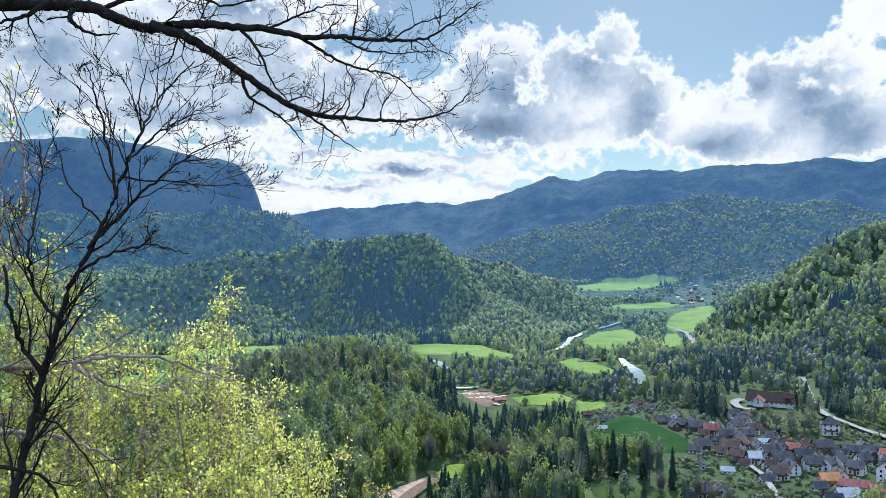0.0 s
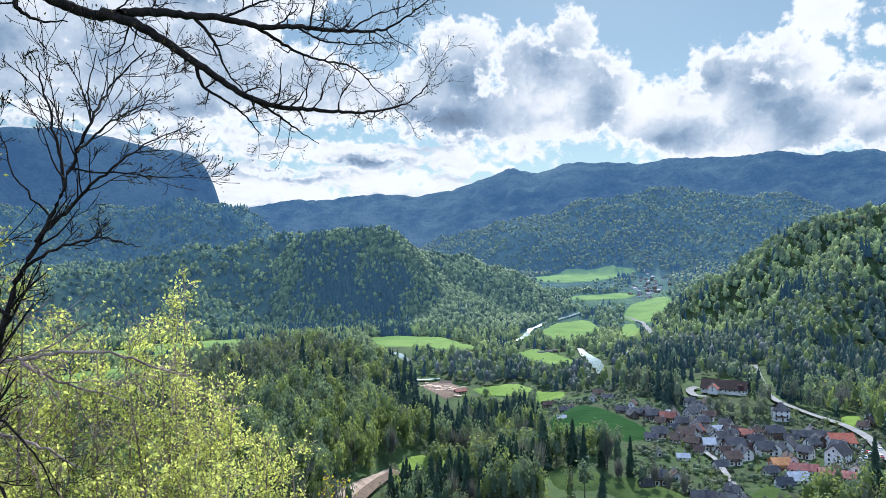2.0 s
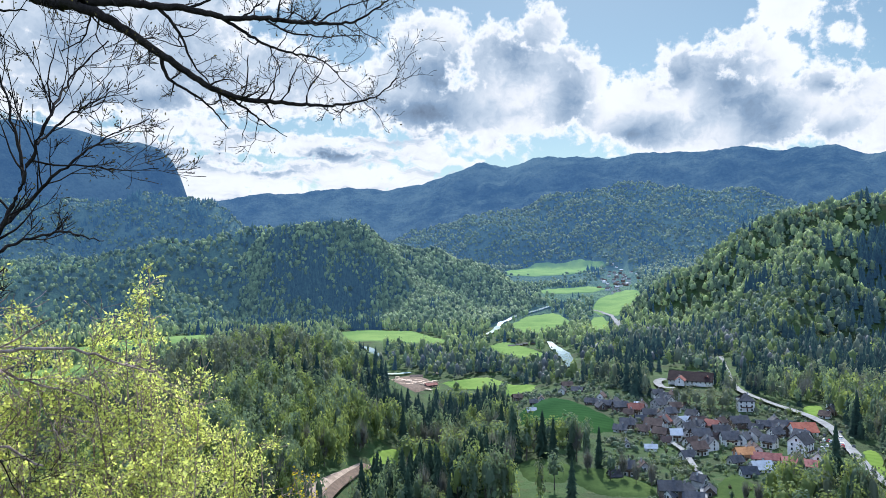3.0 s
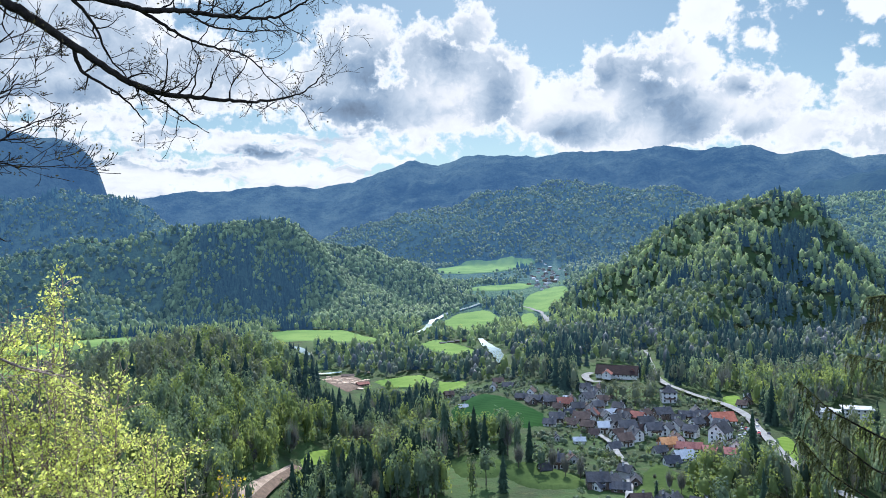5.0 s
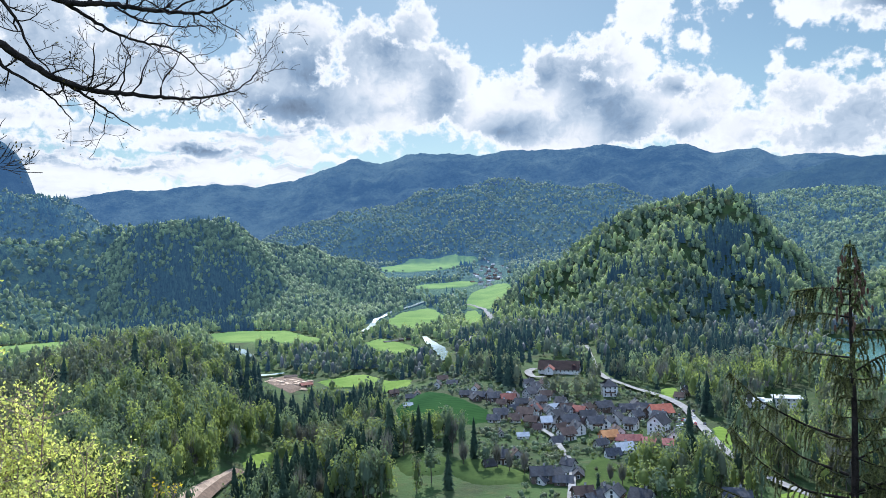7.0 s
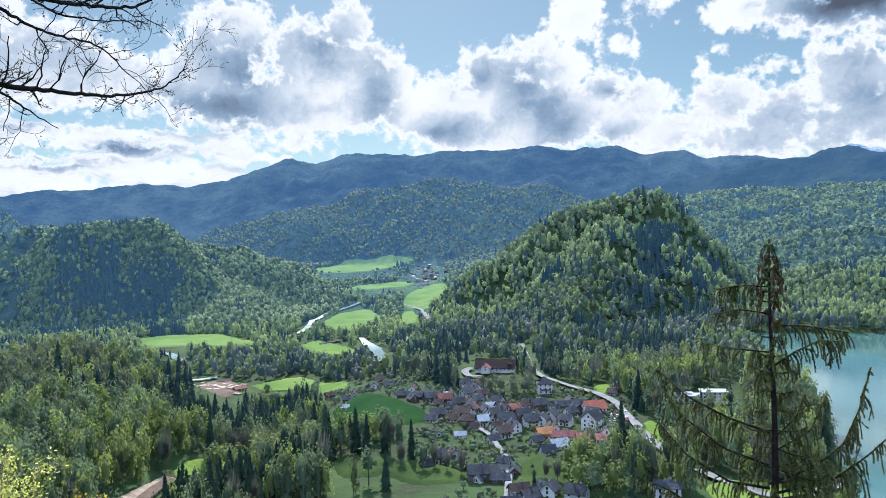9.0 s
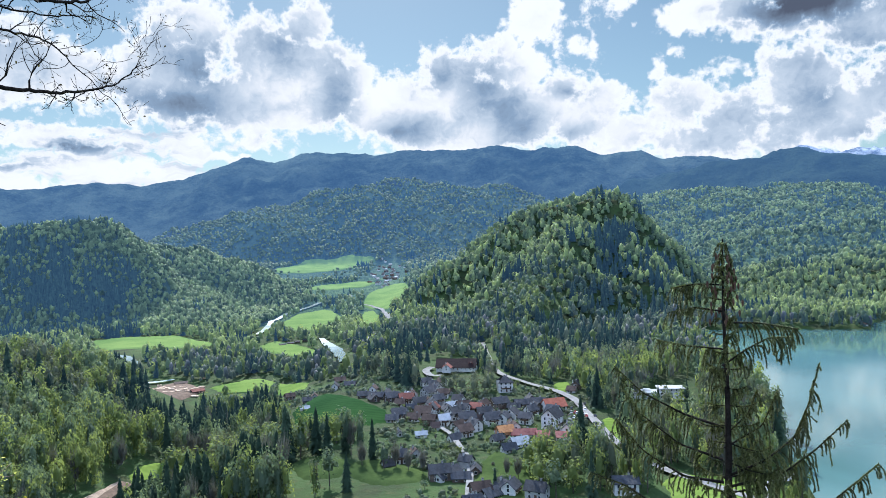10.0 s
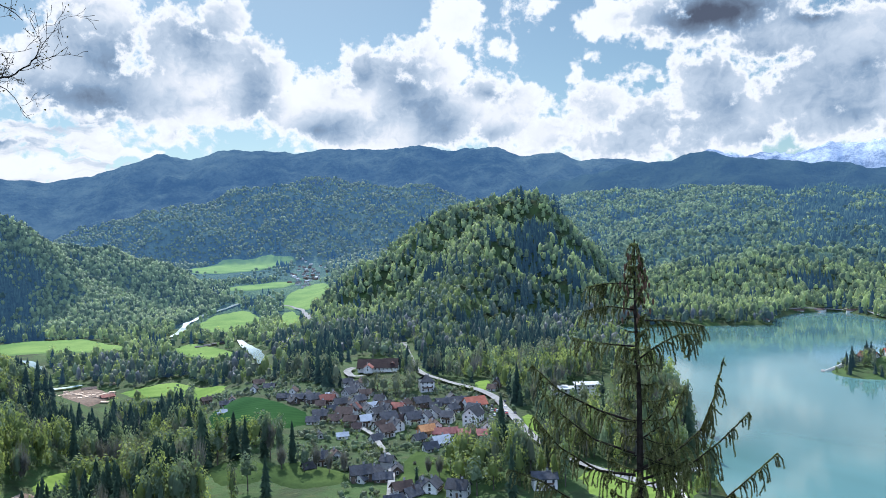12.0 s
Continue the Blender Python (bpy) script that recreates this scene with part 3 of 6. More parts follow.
def draped(name, outline, mat, lift, label, step=None, rag=0.12, category="meadow", kind="structure", level=None, seed=0):
    """A sheet with a wandering outline that lies on the ground: meadow, road, river, soil."""
    n = len(outline)
    cx, cy = sum(p[0] for p in outline) / n, sum(p[1] for p in outline) / n
    size = max(math.hypot(p[0] - cx, p[1] - cy) for p in outline)
    rings, spokes = max(7, int(size / (step or 7))), 96
    pts = []
    for k in range(spokes):   # closed smooth outline round the centre
        u = k / spokes * n
        i, f = int(u), u - int(u)
        p0, p1, p2, p3 = (outline[(i + o) % n] for o in (-1, 0, 1, 2))
        c = [0.5 * (2 * p1[m] + (p2[m] - p0[m]) * f + (2 * p0[m] - 5 * p1[m] + 4 * p2[m] - p3[m]) * f * f + (3 * p1[m] - p0[m] - 3 * p2[m] + p3[m]) * f ** 3) for m in (0, 1)]
        w = 1 + rag * 0.3 * (math.sin(k * 0.37 + seed) + 0.6 * math.sin(k * 1.13 + 2 * seed) + 0.4 * math.sin(k * 2.9 + seed * 3))
        pts.append((cx + (c[0] - cx) * w, cy + (c[1] - cy) * w))
    pts = np.array(pts)
    v, f = [np.array([[cx, cy]])], []
    for r in range(1, rings + 1):
        v.append(np.array([cx, cy]) + (pts - (cx, cy)) * r / rings)
    v = np.concatenate(v)
    z = height(v[:, 0], v[:, 1]) + lift + 0.0011 * np.hypot(v[:, 0], v[:, 1]) if level is None else np.full(len(v), level)
    if level is None:      # the rim runs down into the ground
        z[-spokes:] -= lift + 0.0011 * np.hypot(*v[-spokes:].T) + 0.4
    for k in range(spokes):
        k2 = (k + 1) % spokes
        f.append((0, 1 + k, 1 + k2))
        for r in range(rings - 1):
            a, b = 1 + r * spokes, 1 + (r + 1) * spokes
            f.append((a + k, b + k, b + k2, a + k2))
    ob = mesh_object(name, [(*p, q) for p, q in zip(v.tolist(), z.tolist())], f, mat, smooth=True)
    if ob.data.polygons[0].normal.z < 0:
        ob.data.flip_normals()
    CLEAR.append(("poly", pts))
    return tagged(ob, label, category, kind=kind)


def ribbon(name, line, width, mat, lift, label, category, level=None, clear=4.0):
    """A road or river along a line of points."""
    p = np.array(line, float)
    seg = np.concatenate([[0], np.cumsum(np.hypot(*np.diff(p, axis=0).T))])
    u = np.arange(0, seg[-1], 4.0)
    c = np.column_stack([np.interp(u, seg, p[:, k]) for k in (0, 1)])
    for _ in range(6):
        c[1:-1] = (c[:-2] + 2 * c[1:-1] + c[2:]) / 4
    t = np.gradient(c, axis=0)
    t /= np.linalg.norm(t, axis=1)[:, None]
    w = np.interp(u, seg, width) if isinstance(width, (list, tuple)) else np.full(len(u), width)
    w = w * (1 + 0.06 * np.sin(u * 0.07))
    nrm = np.column_stack([-t[:, 1], t[:, 0]])
    cols = []
    for k in (-0.5, -0.17, 0.17, 0.5):
        q = c + nrm * (w * k)[:, None]
        z = height(q[:, 0], q[:, 1]) + lift + 0.0011 * np.hypot(q[:, 0], q[:, 1]) if level is None else np.full(len(q), level)
        cols.append(np.column_stack([q, z]))
    m = len(u)
    v = np.concatenate(cols)
    f = [(k * m + i, k * m + i + 1, (k + 1) * m + i + 1, (k + 1) * m + i) for k in range(3) for i in range(m - 1)]
    ob = mesh_object(name, v.tolist(), f, mat, smooth=True)
    if ob.data.polygons[0].normal.z < 0:
        ob.data.flip_normals()
    CLEAR.append(("line", c, w / 2 + clear, category == "river"))
    return tagged(ob, label, category, kind="structure")


CLEAR = []   # where no tree of the woods stands

# ================= meadows, roads, water =================
draped("meadow", [(103, 526), (119, 566), (138, 568), (146, 487), (151, 453), (135, 425), (110, 422), (95, 450)], GRASS_DARK, 0.35, "green meadow beside the village, painted dark as cloud shade", category="grass", seed=0)
draped("meadow", [(73, 793), (97, 818), (132, 809), (152, 710), (144, 667), (123, 687), (112, 740), (86, 751)], GRASS, 0.38, "bright spring meadow among the trees", category="grass", seed=1)
draped("meadow", [(-62, 1327), (-14, 1348), (47, 1337), (105, 1217), (101, 1148), (41, 1171), (-36, 1209)], GRASS, 0.41, "bright hay meadow at the foot of the hill", category="grass", seed=2)
draped("meadow", [(265, 1420), (327, 1560), (379, 1583), (395, 1499), (366, 1397), (287, 1280), (261, 1318)], GRASS, 0.44, "bright meadow in the river bend", category="grass", seed=3)
draped("meadow", [(175, 1122), (211, 1132), (232, 1016), (215, 944), (189, 974), (170, 1038)], GRASS, 0.47, "bright meadow by the river", category="grass", seed=4)
draped("meadow", [(496, 1659), (623, 1928), (702, 1964), (616, 1683), (523, 1487), (482, 1473)], GRASS, 0.50, "bright meadow on a valley slope", category="grass", seed=5)
draped("meadow", [(428, 1444), (467, 1497), (423, 1303), (359, 1126), (350, 1152)], GRASS, 0.53, "bright meadow under the road", category="grass", seed=6)
draped("meadow", [(453, 2641), (587, 2799), (705, 2761), (795, 2747), (847, 2679), (718, 2582), (568, 2527)], GRASS, 0.56, "wide bright meadow in the upper valley", category="grass", seed=7)
draped("meadow", [(442, 2037), (520, 2101), (657, 2131), (635, 2035), (518, 1973)], GRASS, 0.59, "narrow bright meadow in the upper valley", category="grass", seed=8)
draped("meadow", [(-4, 420), (2, 438), (23, 459), (41, 444), (35, 433), (12, 430), (-1, 414)], GRASS, 0.62, "bright clearing among the trees", category="grass", seed=9)
draped("meadow", [(71, 373), (84, 377), (94, 366), (96, 349), (84, 333), (70, 339)], GRASS_ROUGH, 0.65, "olive green meadow among the trees", category="grass", seed=10)
draped("meadow", [(-449, 1130), (-416, 1236), (-346, 1288), (-284, 1318), (-268, 1245), (-325, 1178), (-377, 1095)], GRASS, 0.68, "long bright meadow on the valley floor", category="grass", seed=11)
draped("meadow", [(-519, 812), (-487, 889), (-409, 926), (-341, 991), (-293, 853), (-356, 779), (-410, 729)], GRASS, 0.71, "long bright meadow behind the bushes", category="grass", seed=12)
draped("meadow", [(93, 348), (109, 356), (122, 328), (122, 313), (105, 311), (92, 325)], GRASS_ROUGH, 0.74, "olive green rough meadow", category="grass", seed=13)
draped("meadow", [(148, 317), (170, 340), (171, 312), (164, 289), (144, 268), (130, 277)], GRASS_ROUGH, 0.77, "rough grass bank below the houses", category="grass", seed=14)
draped("lawn", [(251, 364), (258, 361), (236, 323), (226, 315)], GRASS, 0.80, "bright lawn beside the road", category="grass", seed=15)
draped("lawn", [(283, 469), (299, 476), (279, 441), (268, 441)], GRASS, 0.83, "bright lawn beside the road", category="grass", seed=16)
draped("soil_bank", [(-30, 353), (-20, 381), (-9, 408), (-2, 414), (-6, 400), (-15, 370), (-22, 349), (-31, 335)], SOIL, 0.86, "reddish bare earth at a building site", category="soil", seed=17)
draped("timber_yard", [(14, 784), (26, 842), (50, 852), (62, 800), (52, 752), (26, 748)], SOIL_DARK, 0.89, "reddish gravel yard by the river", category="soil", seed=18)
draped("lawn", [(206, 256), (222, 262), (240, 250), (252, 252), (262, 246), (246, 228), (232, 214), (214, 220), (200, 236)], GRASS, 0.95, "bright lakeside park lawn under the spruce", category="grass", seed=20)
draped("meadow", [(222, 230), (242, 233), (233, 216), (213, 212)], GRASS, 0.92, "lakeside lawn with shrubs", category="grass", seed=19)
ribbon("river", [(-47, 1139), (-7, 1084), (2, 1014), (-1, 948), (10, 856), (44, 871)], [7.0, 12.0, 14.0, 11.0, 8.0, 5.0], RIVER_WATER, 1.10, "pale shallow river between gravel banks", "river", clear=9.0)
ribbon("river", [(200, 742), (240, 921), (260, 1069), (267, 1121)], [9.5, 12.5, 11.0, 7.0], RIVER_WATER, 1.13, "pale shallow river between gravel banks", "river")
ribbon("river", [(189, 1242), (220, 1330), (248, 1445), (305, 1569), (359, 1629), (407, 1698)], [7.5, 11.0, 10.0, 7.5, 8.0, 9.5], RIVER_WATER, 1.16, "pale shallow river between gravel banks", "river")
ribbon("road", [(510, 1836), (475, 1643), (492, 1577), (477, 1458), (395, 1180), (320, 947)], 6, ASPHALT, 1.19, "pale winding valley road", "road")
ribbon("road", [(340, 706), (318, 653), (284, 573), (272, 535), (266, 474), (269, 440), (267, 415), (252, 378), (232, 333), (225, 301), (218, 261), (227, 225)], 5.0, ASPHALT, 1.22, "pale asphalt main road through the village", "road")
ribbon("lane", [(163, 398), (164, 384), (157, 359), (151, 333), (142, 311), (126, 279)], 3.0, ASPHALT, 1.25, "pale narrow lane winding between houses", "lane")
ribbon("track", [(-24, 330), (-22, 344), (-18, 363), (-13, 382), (-8, 398), (-3, 410)], 4.5, SOIL_DARK, 1.5, "dark freshly dug track at a building site", "track")
ribbon("path", [(300, 262), (280, 252), (262, 243), (244, 238), (236, 229), (227, 217), (216, 200)], 2.2, GRAVEL, 1.4, "pale gravel path along the lake shore", "path")
ribbon("track", [(320, 947), (283, 921), (257, 848)], 6, ASPHALT, 1.28, "pale gravel track", "track")
ribbon("lane", [(238, 594), (227, 586), (220, 552), (234, 557)], 6, ASPHALT, 1.31, "pale drive in front of the large house", "lane")
draped("meadow", [polar(a, d, 0)[:2] for a, d in ((-22.4, 2130), (-21, 2115), (-19.6, 2130), (-19.6, 2215), (-21, 2235), (-22.4, 2215))], GRASS, 0.6, "bright meadow on a high terrace", rag=0.03, category="grass")
lake = mesh_object("water", [(x, y, 0.0) for x, y in [(240, 200), (330, 310), (400, 490), (560, 760), (760, 760), (1100, 760), (1200, 100), (640, -60), (300, 60)]], [(8, 7, 6, 5, 4, 3, 2, 1, 0)], LAKE_WATER)
tagged(lake, "calm turquoise lake mirroring the bright sky", "lake", kind="structure")
VILLAGE = [(166, 501), (194, 515), (208, 505), (207, 483), (227, 457), (248, 493), (273, 505), (270, 449), (271, 418), (237, 349), (207, 309), (206, 343), (186, 338), (165, 297), (145, 261), (123, 274), (105, 283), (121, 324), (117, 349), (132, 405)]
# open ground of the villages
for outline in (VILLAGE,
                [(110, 618), (158, 643), (171, 617), (186, 516), (165, 432), (131, 416), (92, 442)],
                [(215, 569), (256, 637), (282, 605), (268, 570), (232, 551)], [(287, 377), (330, 423), (392, 446), (326, 366)]):
    CLEAR.append(("poly", np.repeat(np.array(outline, float), 2, axis=0)))
CLEAR.append(("spot", 640, 2010, 60))
CLEAR.append(("spot", 760, 2300, 90))
CLEAR.append(("spot", 40, 800, 45))
CLEAR.append(("spot", 592, 346, 60))
# gaps in the woods so that house and yard show from the viewpoint
for spot in ((240, 545, 24), (228, 528, 16), (38, 762, 36), (36, 722, 30), (34, 690, 22), (33, 655, 20), (31, 622, 14)):
    CLEAR.append(("spot", *spot))
for k in range(8):
    CLEAR.append(("spot", 645 + 34 * k, 2000 + 86 * k, 62))
# village houses: x, y, width, depth, storeys, roof, wall, turn
HOUSES = []
HOUSES += [
    (163, 483, 14, 10, 2, 'S', 'D', 20),
    (172, 476, 12, 10, 2, 'R', 'W', -10),
    (191, 488, 10, 12, 2, 'S', 'G', 40),
    (174, 460, 12, 9, 2, 'S', 'W', 10),
    (151, 435, 12, 10, 2, 'S', 'D', 0),
    (166, 431, 15, 11, 2, 'B', 'W', -15),
    (174, 437, 11, 10, 2, 'R', 'W', 60),
    (188, 461, 11, 9, 2, 'S', 'W', 30),
    (189, 443, 13, 9, 1, 'M', 'W', 25),
    (169, 406, 9, 9, 2, 'M', 'W', 10),
    (162, 411, 11, 9, 2, 'B', 'D', -20),
    (180, 417, 11, 10, 2, 'S', 'W', 50),
]
HOUSES += [
    (193, 431, 12, 10, 2, 'B', 'G', 20),
    (181, 401, 15, 11, 2, 'S', 'D', 25),
    (198, 422, 12, 9, 2, 'R', 'W', -30),
    (195, 405, 13, 11, 2, 'S', 'D', 15),
    (219, 432, 16, 11, 2, 'S', 'D', 30),
    (169, 378, 13, 10, 2, 'B', 'W', 35),
    (193, 391, 13, 11, 3, 'S', 'W', 20),
    (209, 396, 11, 10, 2, 'S', 'W', 70),
    (211, 382, 11, 9, 2, 'S', 'W', -20),
    (235, 430, 15, 9, 1, 'S', 'D', 10),
    (245, 427, 13, 9, 1, 'S', 'D', 0),
    (187, 363, 13, 9, 2, 'O', 'O', 25),
]
HOUSES += [
    (196, 358, 20, 8, 1, 'P', 'W', 5),
    (185, 343, 14, 10, 1, 'M', 'W', 30),
    (208, 342, 14, 8, 1, 'P', 'W', -10),
    (119, 344, 10, 9, 2, 'S', 'W', 15),
    (126, 310, 14, 10, 2, 'S', 'D', 10),
    (134, 313, 10, 8, 1, 'S', 'D', 60),
    (134, 304, 12, 7, 1, 'S', 'D', 0),
    (133, 282, 12, 9, 2, 'B', 'D', 20),
    (154, 271, 13, 10, 2, 'S', 'G', -20),
    (136, 279, 11, 9, 1, 'S', 'W', 40),
    (300, 464, 10, 9, 2, 'S', 'W', 15),
    (279, 439, 9, 8, 1, 'B', 'W', -20),
]
HOUSES += [
    (147, 387, 9, 5, 1, 'M', 'W', 10),
    (181, 496, 10, 5, 1, 'M', 'W', -20),
    (225, 401, 10, 9, 2, 'S', 'W', 40),
    (198, 477, 10, 9, 2, 'B', 'W', 15),
    (199, 452, 10, 9, 2, 'S', 'W', -25),
    (202, 507, 11, 9, 2, 'S', 'G', 35),
    (203, 349, 10, 7, 1, 'P', 'W', 10),
    (161, 613, 13, 9, 1, 'B', 'D', 10),
    (157, 567, 12, 8, 1, 'S', 'D', -10),
    (158, 497, 16, 9, 1, 'S', 'D', -15),
    (167, 490, 14, 9, 1, 'S', 'D', -15),
    (150, 506, 12, 8, 1, 'S', 'D', -15),
]
HOUSES += [
    (118, 611, 11, 8, 2, 'B', 'D', 20),
    (112, 526, 9, 5, 1, 'M', 'W', 10),
    (170, 477, 11, 9, 2, 'R', 'W', 10),
    (122, 565, 9, 7, 1, 'S', 'D', 0),
    (202, 518, 11, 9, 2, 'S', 'W', 20),
    (145, 430, 11, 8, 1, 'S', 'W', -10),
]
HOUSE_SPOTS = [(h[0], h[1]) for h in HOUSES]


# ================= woods =================
def ico(level):
    bm = bmesh.new()
    bmesh.ops.create_icosphere(bm, subdivisions=level, radius=1.0)
    v = np.array([p.co[:] for p in bm.verts])
    f = np.array([[p.index for p in q.verts] for q in bm.faces])
    bm.free()
    return v, f


ICO = {k: ico(k) for k in (1, 2, 3)}


def fluff(points, outward, size, rs):
    """One small leaning triangle at each point: a spray of leaves."""
    n = len(points)
    a = np.cross(outward, rs.normal(size=(n, 3)))
    a /= np.linalg.norm(a, axis=1)[:, None] + 1e-9
    b = np.cross(outward, a)
    b = (b * 0.8 + outward * rs.uniform(-0.5, 0.9, (n, 1))) * (1, 1, 0.6)
    s = size * rs.uniform(0.6, 1.4, (n, 1))
    v = np.stack([points - a * s, points + a * s * rs.uniform(0.3, 1, (n, 1)), points + b * s * 1.3], 1).reshape(-1, 3)
    return v, np.arange(n * 3).reshape(-1, 3)


def leaf_tree(seed, sprays, size, core, lobes=3, tall=1.5):
    """A ragged crown of several lobes over a short trunk; about one unit wide to each side, foot at z 0."""
    rs = np.random.RandomState(seed)
    vs, fs, base = [], [], 0
    shape = [(0, 0, 0.58 * tall + 0.3, 0.66, 0.6 * tall)]
    for k in range(lobes):
        a, h = rs.uniform(0, 6.28), rs.uniform(0.22, 1.3) * tall * 0.85 + 0.1
        reach = rs.uniform(0.3, 0.55)
        shape.append((reach * math.cos(a), reach * math.sin(a), h, rs.uniform(0.3, 0.46), rs.uniform(0.26, 0.5)))
    iv, jf = ICO[1]
    jf = jf[iv[jf].mean(1)[:, 2] > -0.55]      # no underside
    pts, nrm = [], []
    weight = np.array([r * h for _, _, _, r, h in shape])
    for k, (x, y, z, r, h) in enumerate(shape):
        if k < core:
            v = iv * (1 + 0.2 * rs.normal(size=(len(iv), 1))) * (r, r, h) * (0.8 if sprays < 60 else 0.62) + (x, y, z)
            v[:, 2] = np.maximum(v[:, 2], 0.2)
            vs.append(v); fs.append(jf + base); base += len(v)
        d = rs.normal(size=(int(sprays * weight[k] / weight.sum()) + 1, 3))
        d /= np.linalg.norm(d, axis=1)[:, None]
        d[:, 2] = np.where(d[:, 2] < -0.45, -d[:, 2], d[:, 2])
        pts.append(d * (r, r, h) * rs.uniform(0.72, 1.2, (len(d), 1)) + (x, y, z)); nrm.append(d)
    v, f = fluff(np.concatenate(pts), np.concatenate(nrm), size, rs)
    vs.append(v); fs.append(f + base)
    return np.concatenate(vs), np.concatenate(fs)


def needle_tree(seed, tiers, points):
    """A spruce: ragged drooping tiers on a spire."""
    rs = np.random.RandomState(seed)
    vs, fs, base = [], [], 0
    for k in range(tiers):
        u = k / tiers
        z0, r = 0.2 + 3.2 * u, 0.95 * (1 - u) ** 0.8 * (0.75 + 0.35 * rs.uniform()) + 0.06
        top = z0 + 3.6 / tiers * 1.35 + 0.1
        a = np.arange(points) / points * 6.283 + rs.uniform(0, 6)
        rr = r * np.where(np.arange(points) % 2, 0.55, 1.0) * rs.uniform(0.75, 1.25, points)
        ring = np.column_stack([rr * np.cos(a), rr * np.sin(a), z0 - 0.16 * rr + rs.uniform(-0.06, 0.06, points)])
        vs.append(np.vstack([ring, [[0, 0, top]]]))
        i = np.arange(points)
        fs.append(np.column_stack([i, (i + 1) % points, np.full(points, points)]) + base)
        base += points + 1
    return np.concatenate(vs), np.concatenate(fs)


def bare_tree(seed, n):
    """A crown of upright fine twigs, nearly leafless."""
    rs = np.random.RandomState(seed)
    d = rs.normal(size=(n, 3)); d /= np.linalg.norm(d, axis=1)[:, None]
    foot = np.column_stack([d[:, 0] * 0.25, d[:, 1] * 0.25, rs.uniform(0.5, 1.2, n)])
    tip = d * (0.75, 0.75, 0.8) * rs.uniform(0.7, 1.1, (n, 1)) + (0, 0, 1.35)
    tip[:, 2] = np.maximum(tip[:, 2], foot[:, 2] + 0.25)
    side = np.cross(tip - foot, rs.normal(size=(n, 3))); side *= (0.05 if n < 100 else 0.028) / (np.linalg.norm(side, axis=1)[:, None] + 1e-9)
    v = np.stack([foot - side, foot + side, tip], 1).reshape(-1, 3)
    lv, lf = ICO[1]
    if n > 100:
        return v, np.arange(n * 3).reshape(-1, 3)
    lv = lv * (0.5, 0.5, 0.5) * (1 + 0.3 * rs.normal(size=(len(lv), 1))) + (0, 0, 1.2)
    return np.concatenate([v, lv]), np.concatenate([np.arange(n * 3).reshape(-1, 3), lf + n * 3])


class Tubes:
    """Collects round tapering stems, later one mesh."""

    def __init__(self):
        self.v, self.f, self.n = [], [], 0

    def stem(self, pts, radii, sides):
        p = np.asarray(pts, float)
        t = np.gradient(p, axis=0)
        t /= np.linalg.norm(t, axis=1)[:, None] + 1e-9
        up = np.where(np.abs(t[:, 2:3]) > 0.9, (1.0, 0, 0), (0, 0, 1.0))
        a = np.cross(t, up)
        a /= np.linalg.norm(a, axis=1)[:, None] + 1e-9
        b = np.cross(t, a)
        g = np.arange(sides) / sides * 6.283
        ring = p[:, None] + np.asarray(radii)[:, None, None] * (a[:, None] * np.cos(g)[None, :, None] + b[:, None] * np.sin(g)[None, :, None])
        m = len(p)
        i, j = np.meshgrid(np.arange(m - 1), np.arange(sides), indexing="ij")
        j2 = (j + 1) % sides
        q = np.stack([i * sides + j, i * sides + j2, (i + 1) * sides + j2, (i + 1) * sides + j], -1).reshape(-1, 4) + self.n
        self.v.append(ring.reshape(-1, 3))
        self.f.append(np.concatenate([q[:, [0, 1, 2]], q[:, [0, 2, 3]]]))
        self.n += m * sides

    def mesh(self, name, mat, parent=None, label=""):
        ob = fast_mesh(name, np.concatenate(self.v), np.concatenate(self.f), mat, smooth=True)
        ob.parent = parent
        return tagged(ob, label) if label else ob


def open_ground(x, y, roads=True, shore=4.0):
    """Where trees of the woods may stand."""
    ok = np.ones(len(x), bool)
    for c in CLEAR:
        if c[0] == "poly":
            p = c[1]
            lo, hi = p.min(0) - 2, p.max(0) + 2
            m = ok & (x > lo[0]) & (x < hi[0]) & (y > lo[1]) & (y < hi[1])
            if m.any():
                ok[np.where(m)[0][inside_distance(x[m], y[m], [tuple(q) for q in p[::2]]) < 2]] = False
        elif c[0] == "line" and (roads or c[3]):
            near = np.full(len(x), False)
            for q, w in zip(c[1][::2], c[2][::2]):
                near |= (np.abs(x - q[0]) < w + 1) & (np.abs(y - q[1]) < w + 1)
            ok &= ~near
        elif c[0] == "spot":
            ok &= np.hypot(x - c[1], y - c[2]) > c[3]
    return ok & (inside_distance(x, y, LAKE) > shore)


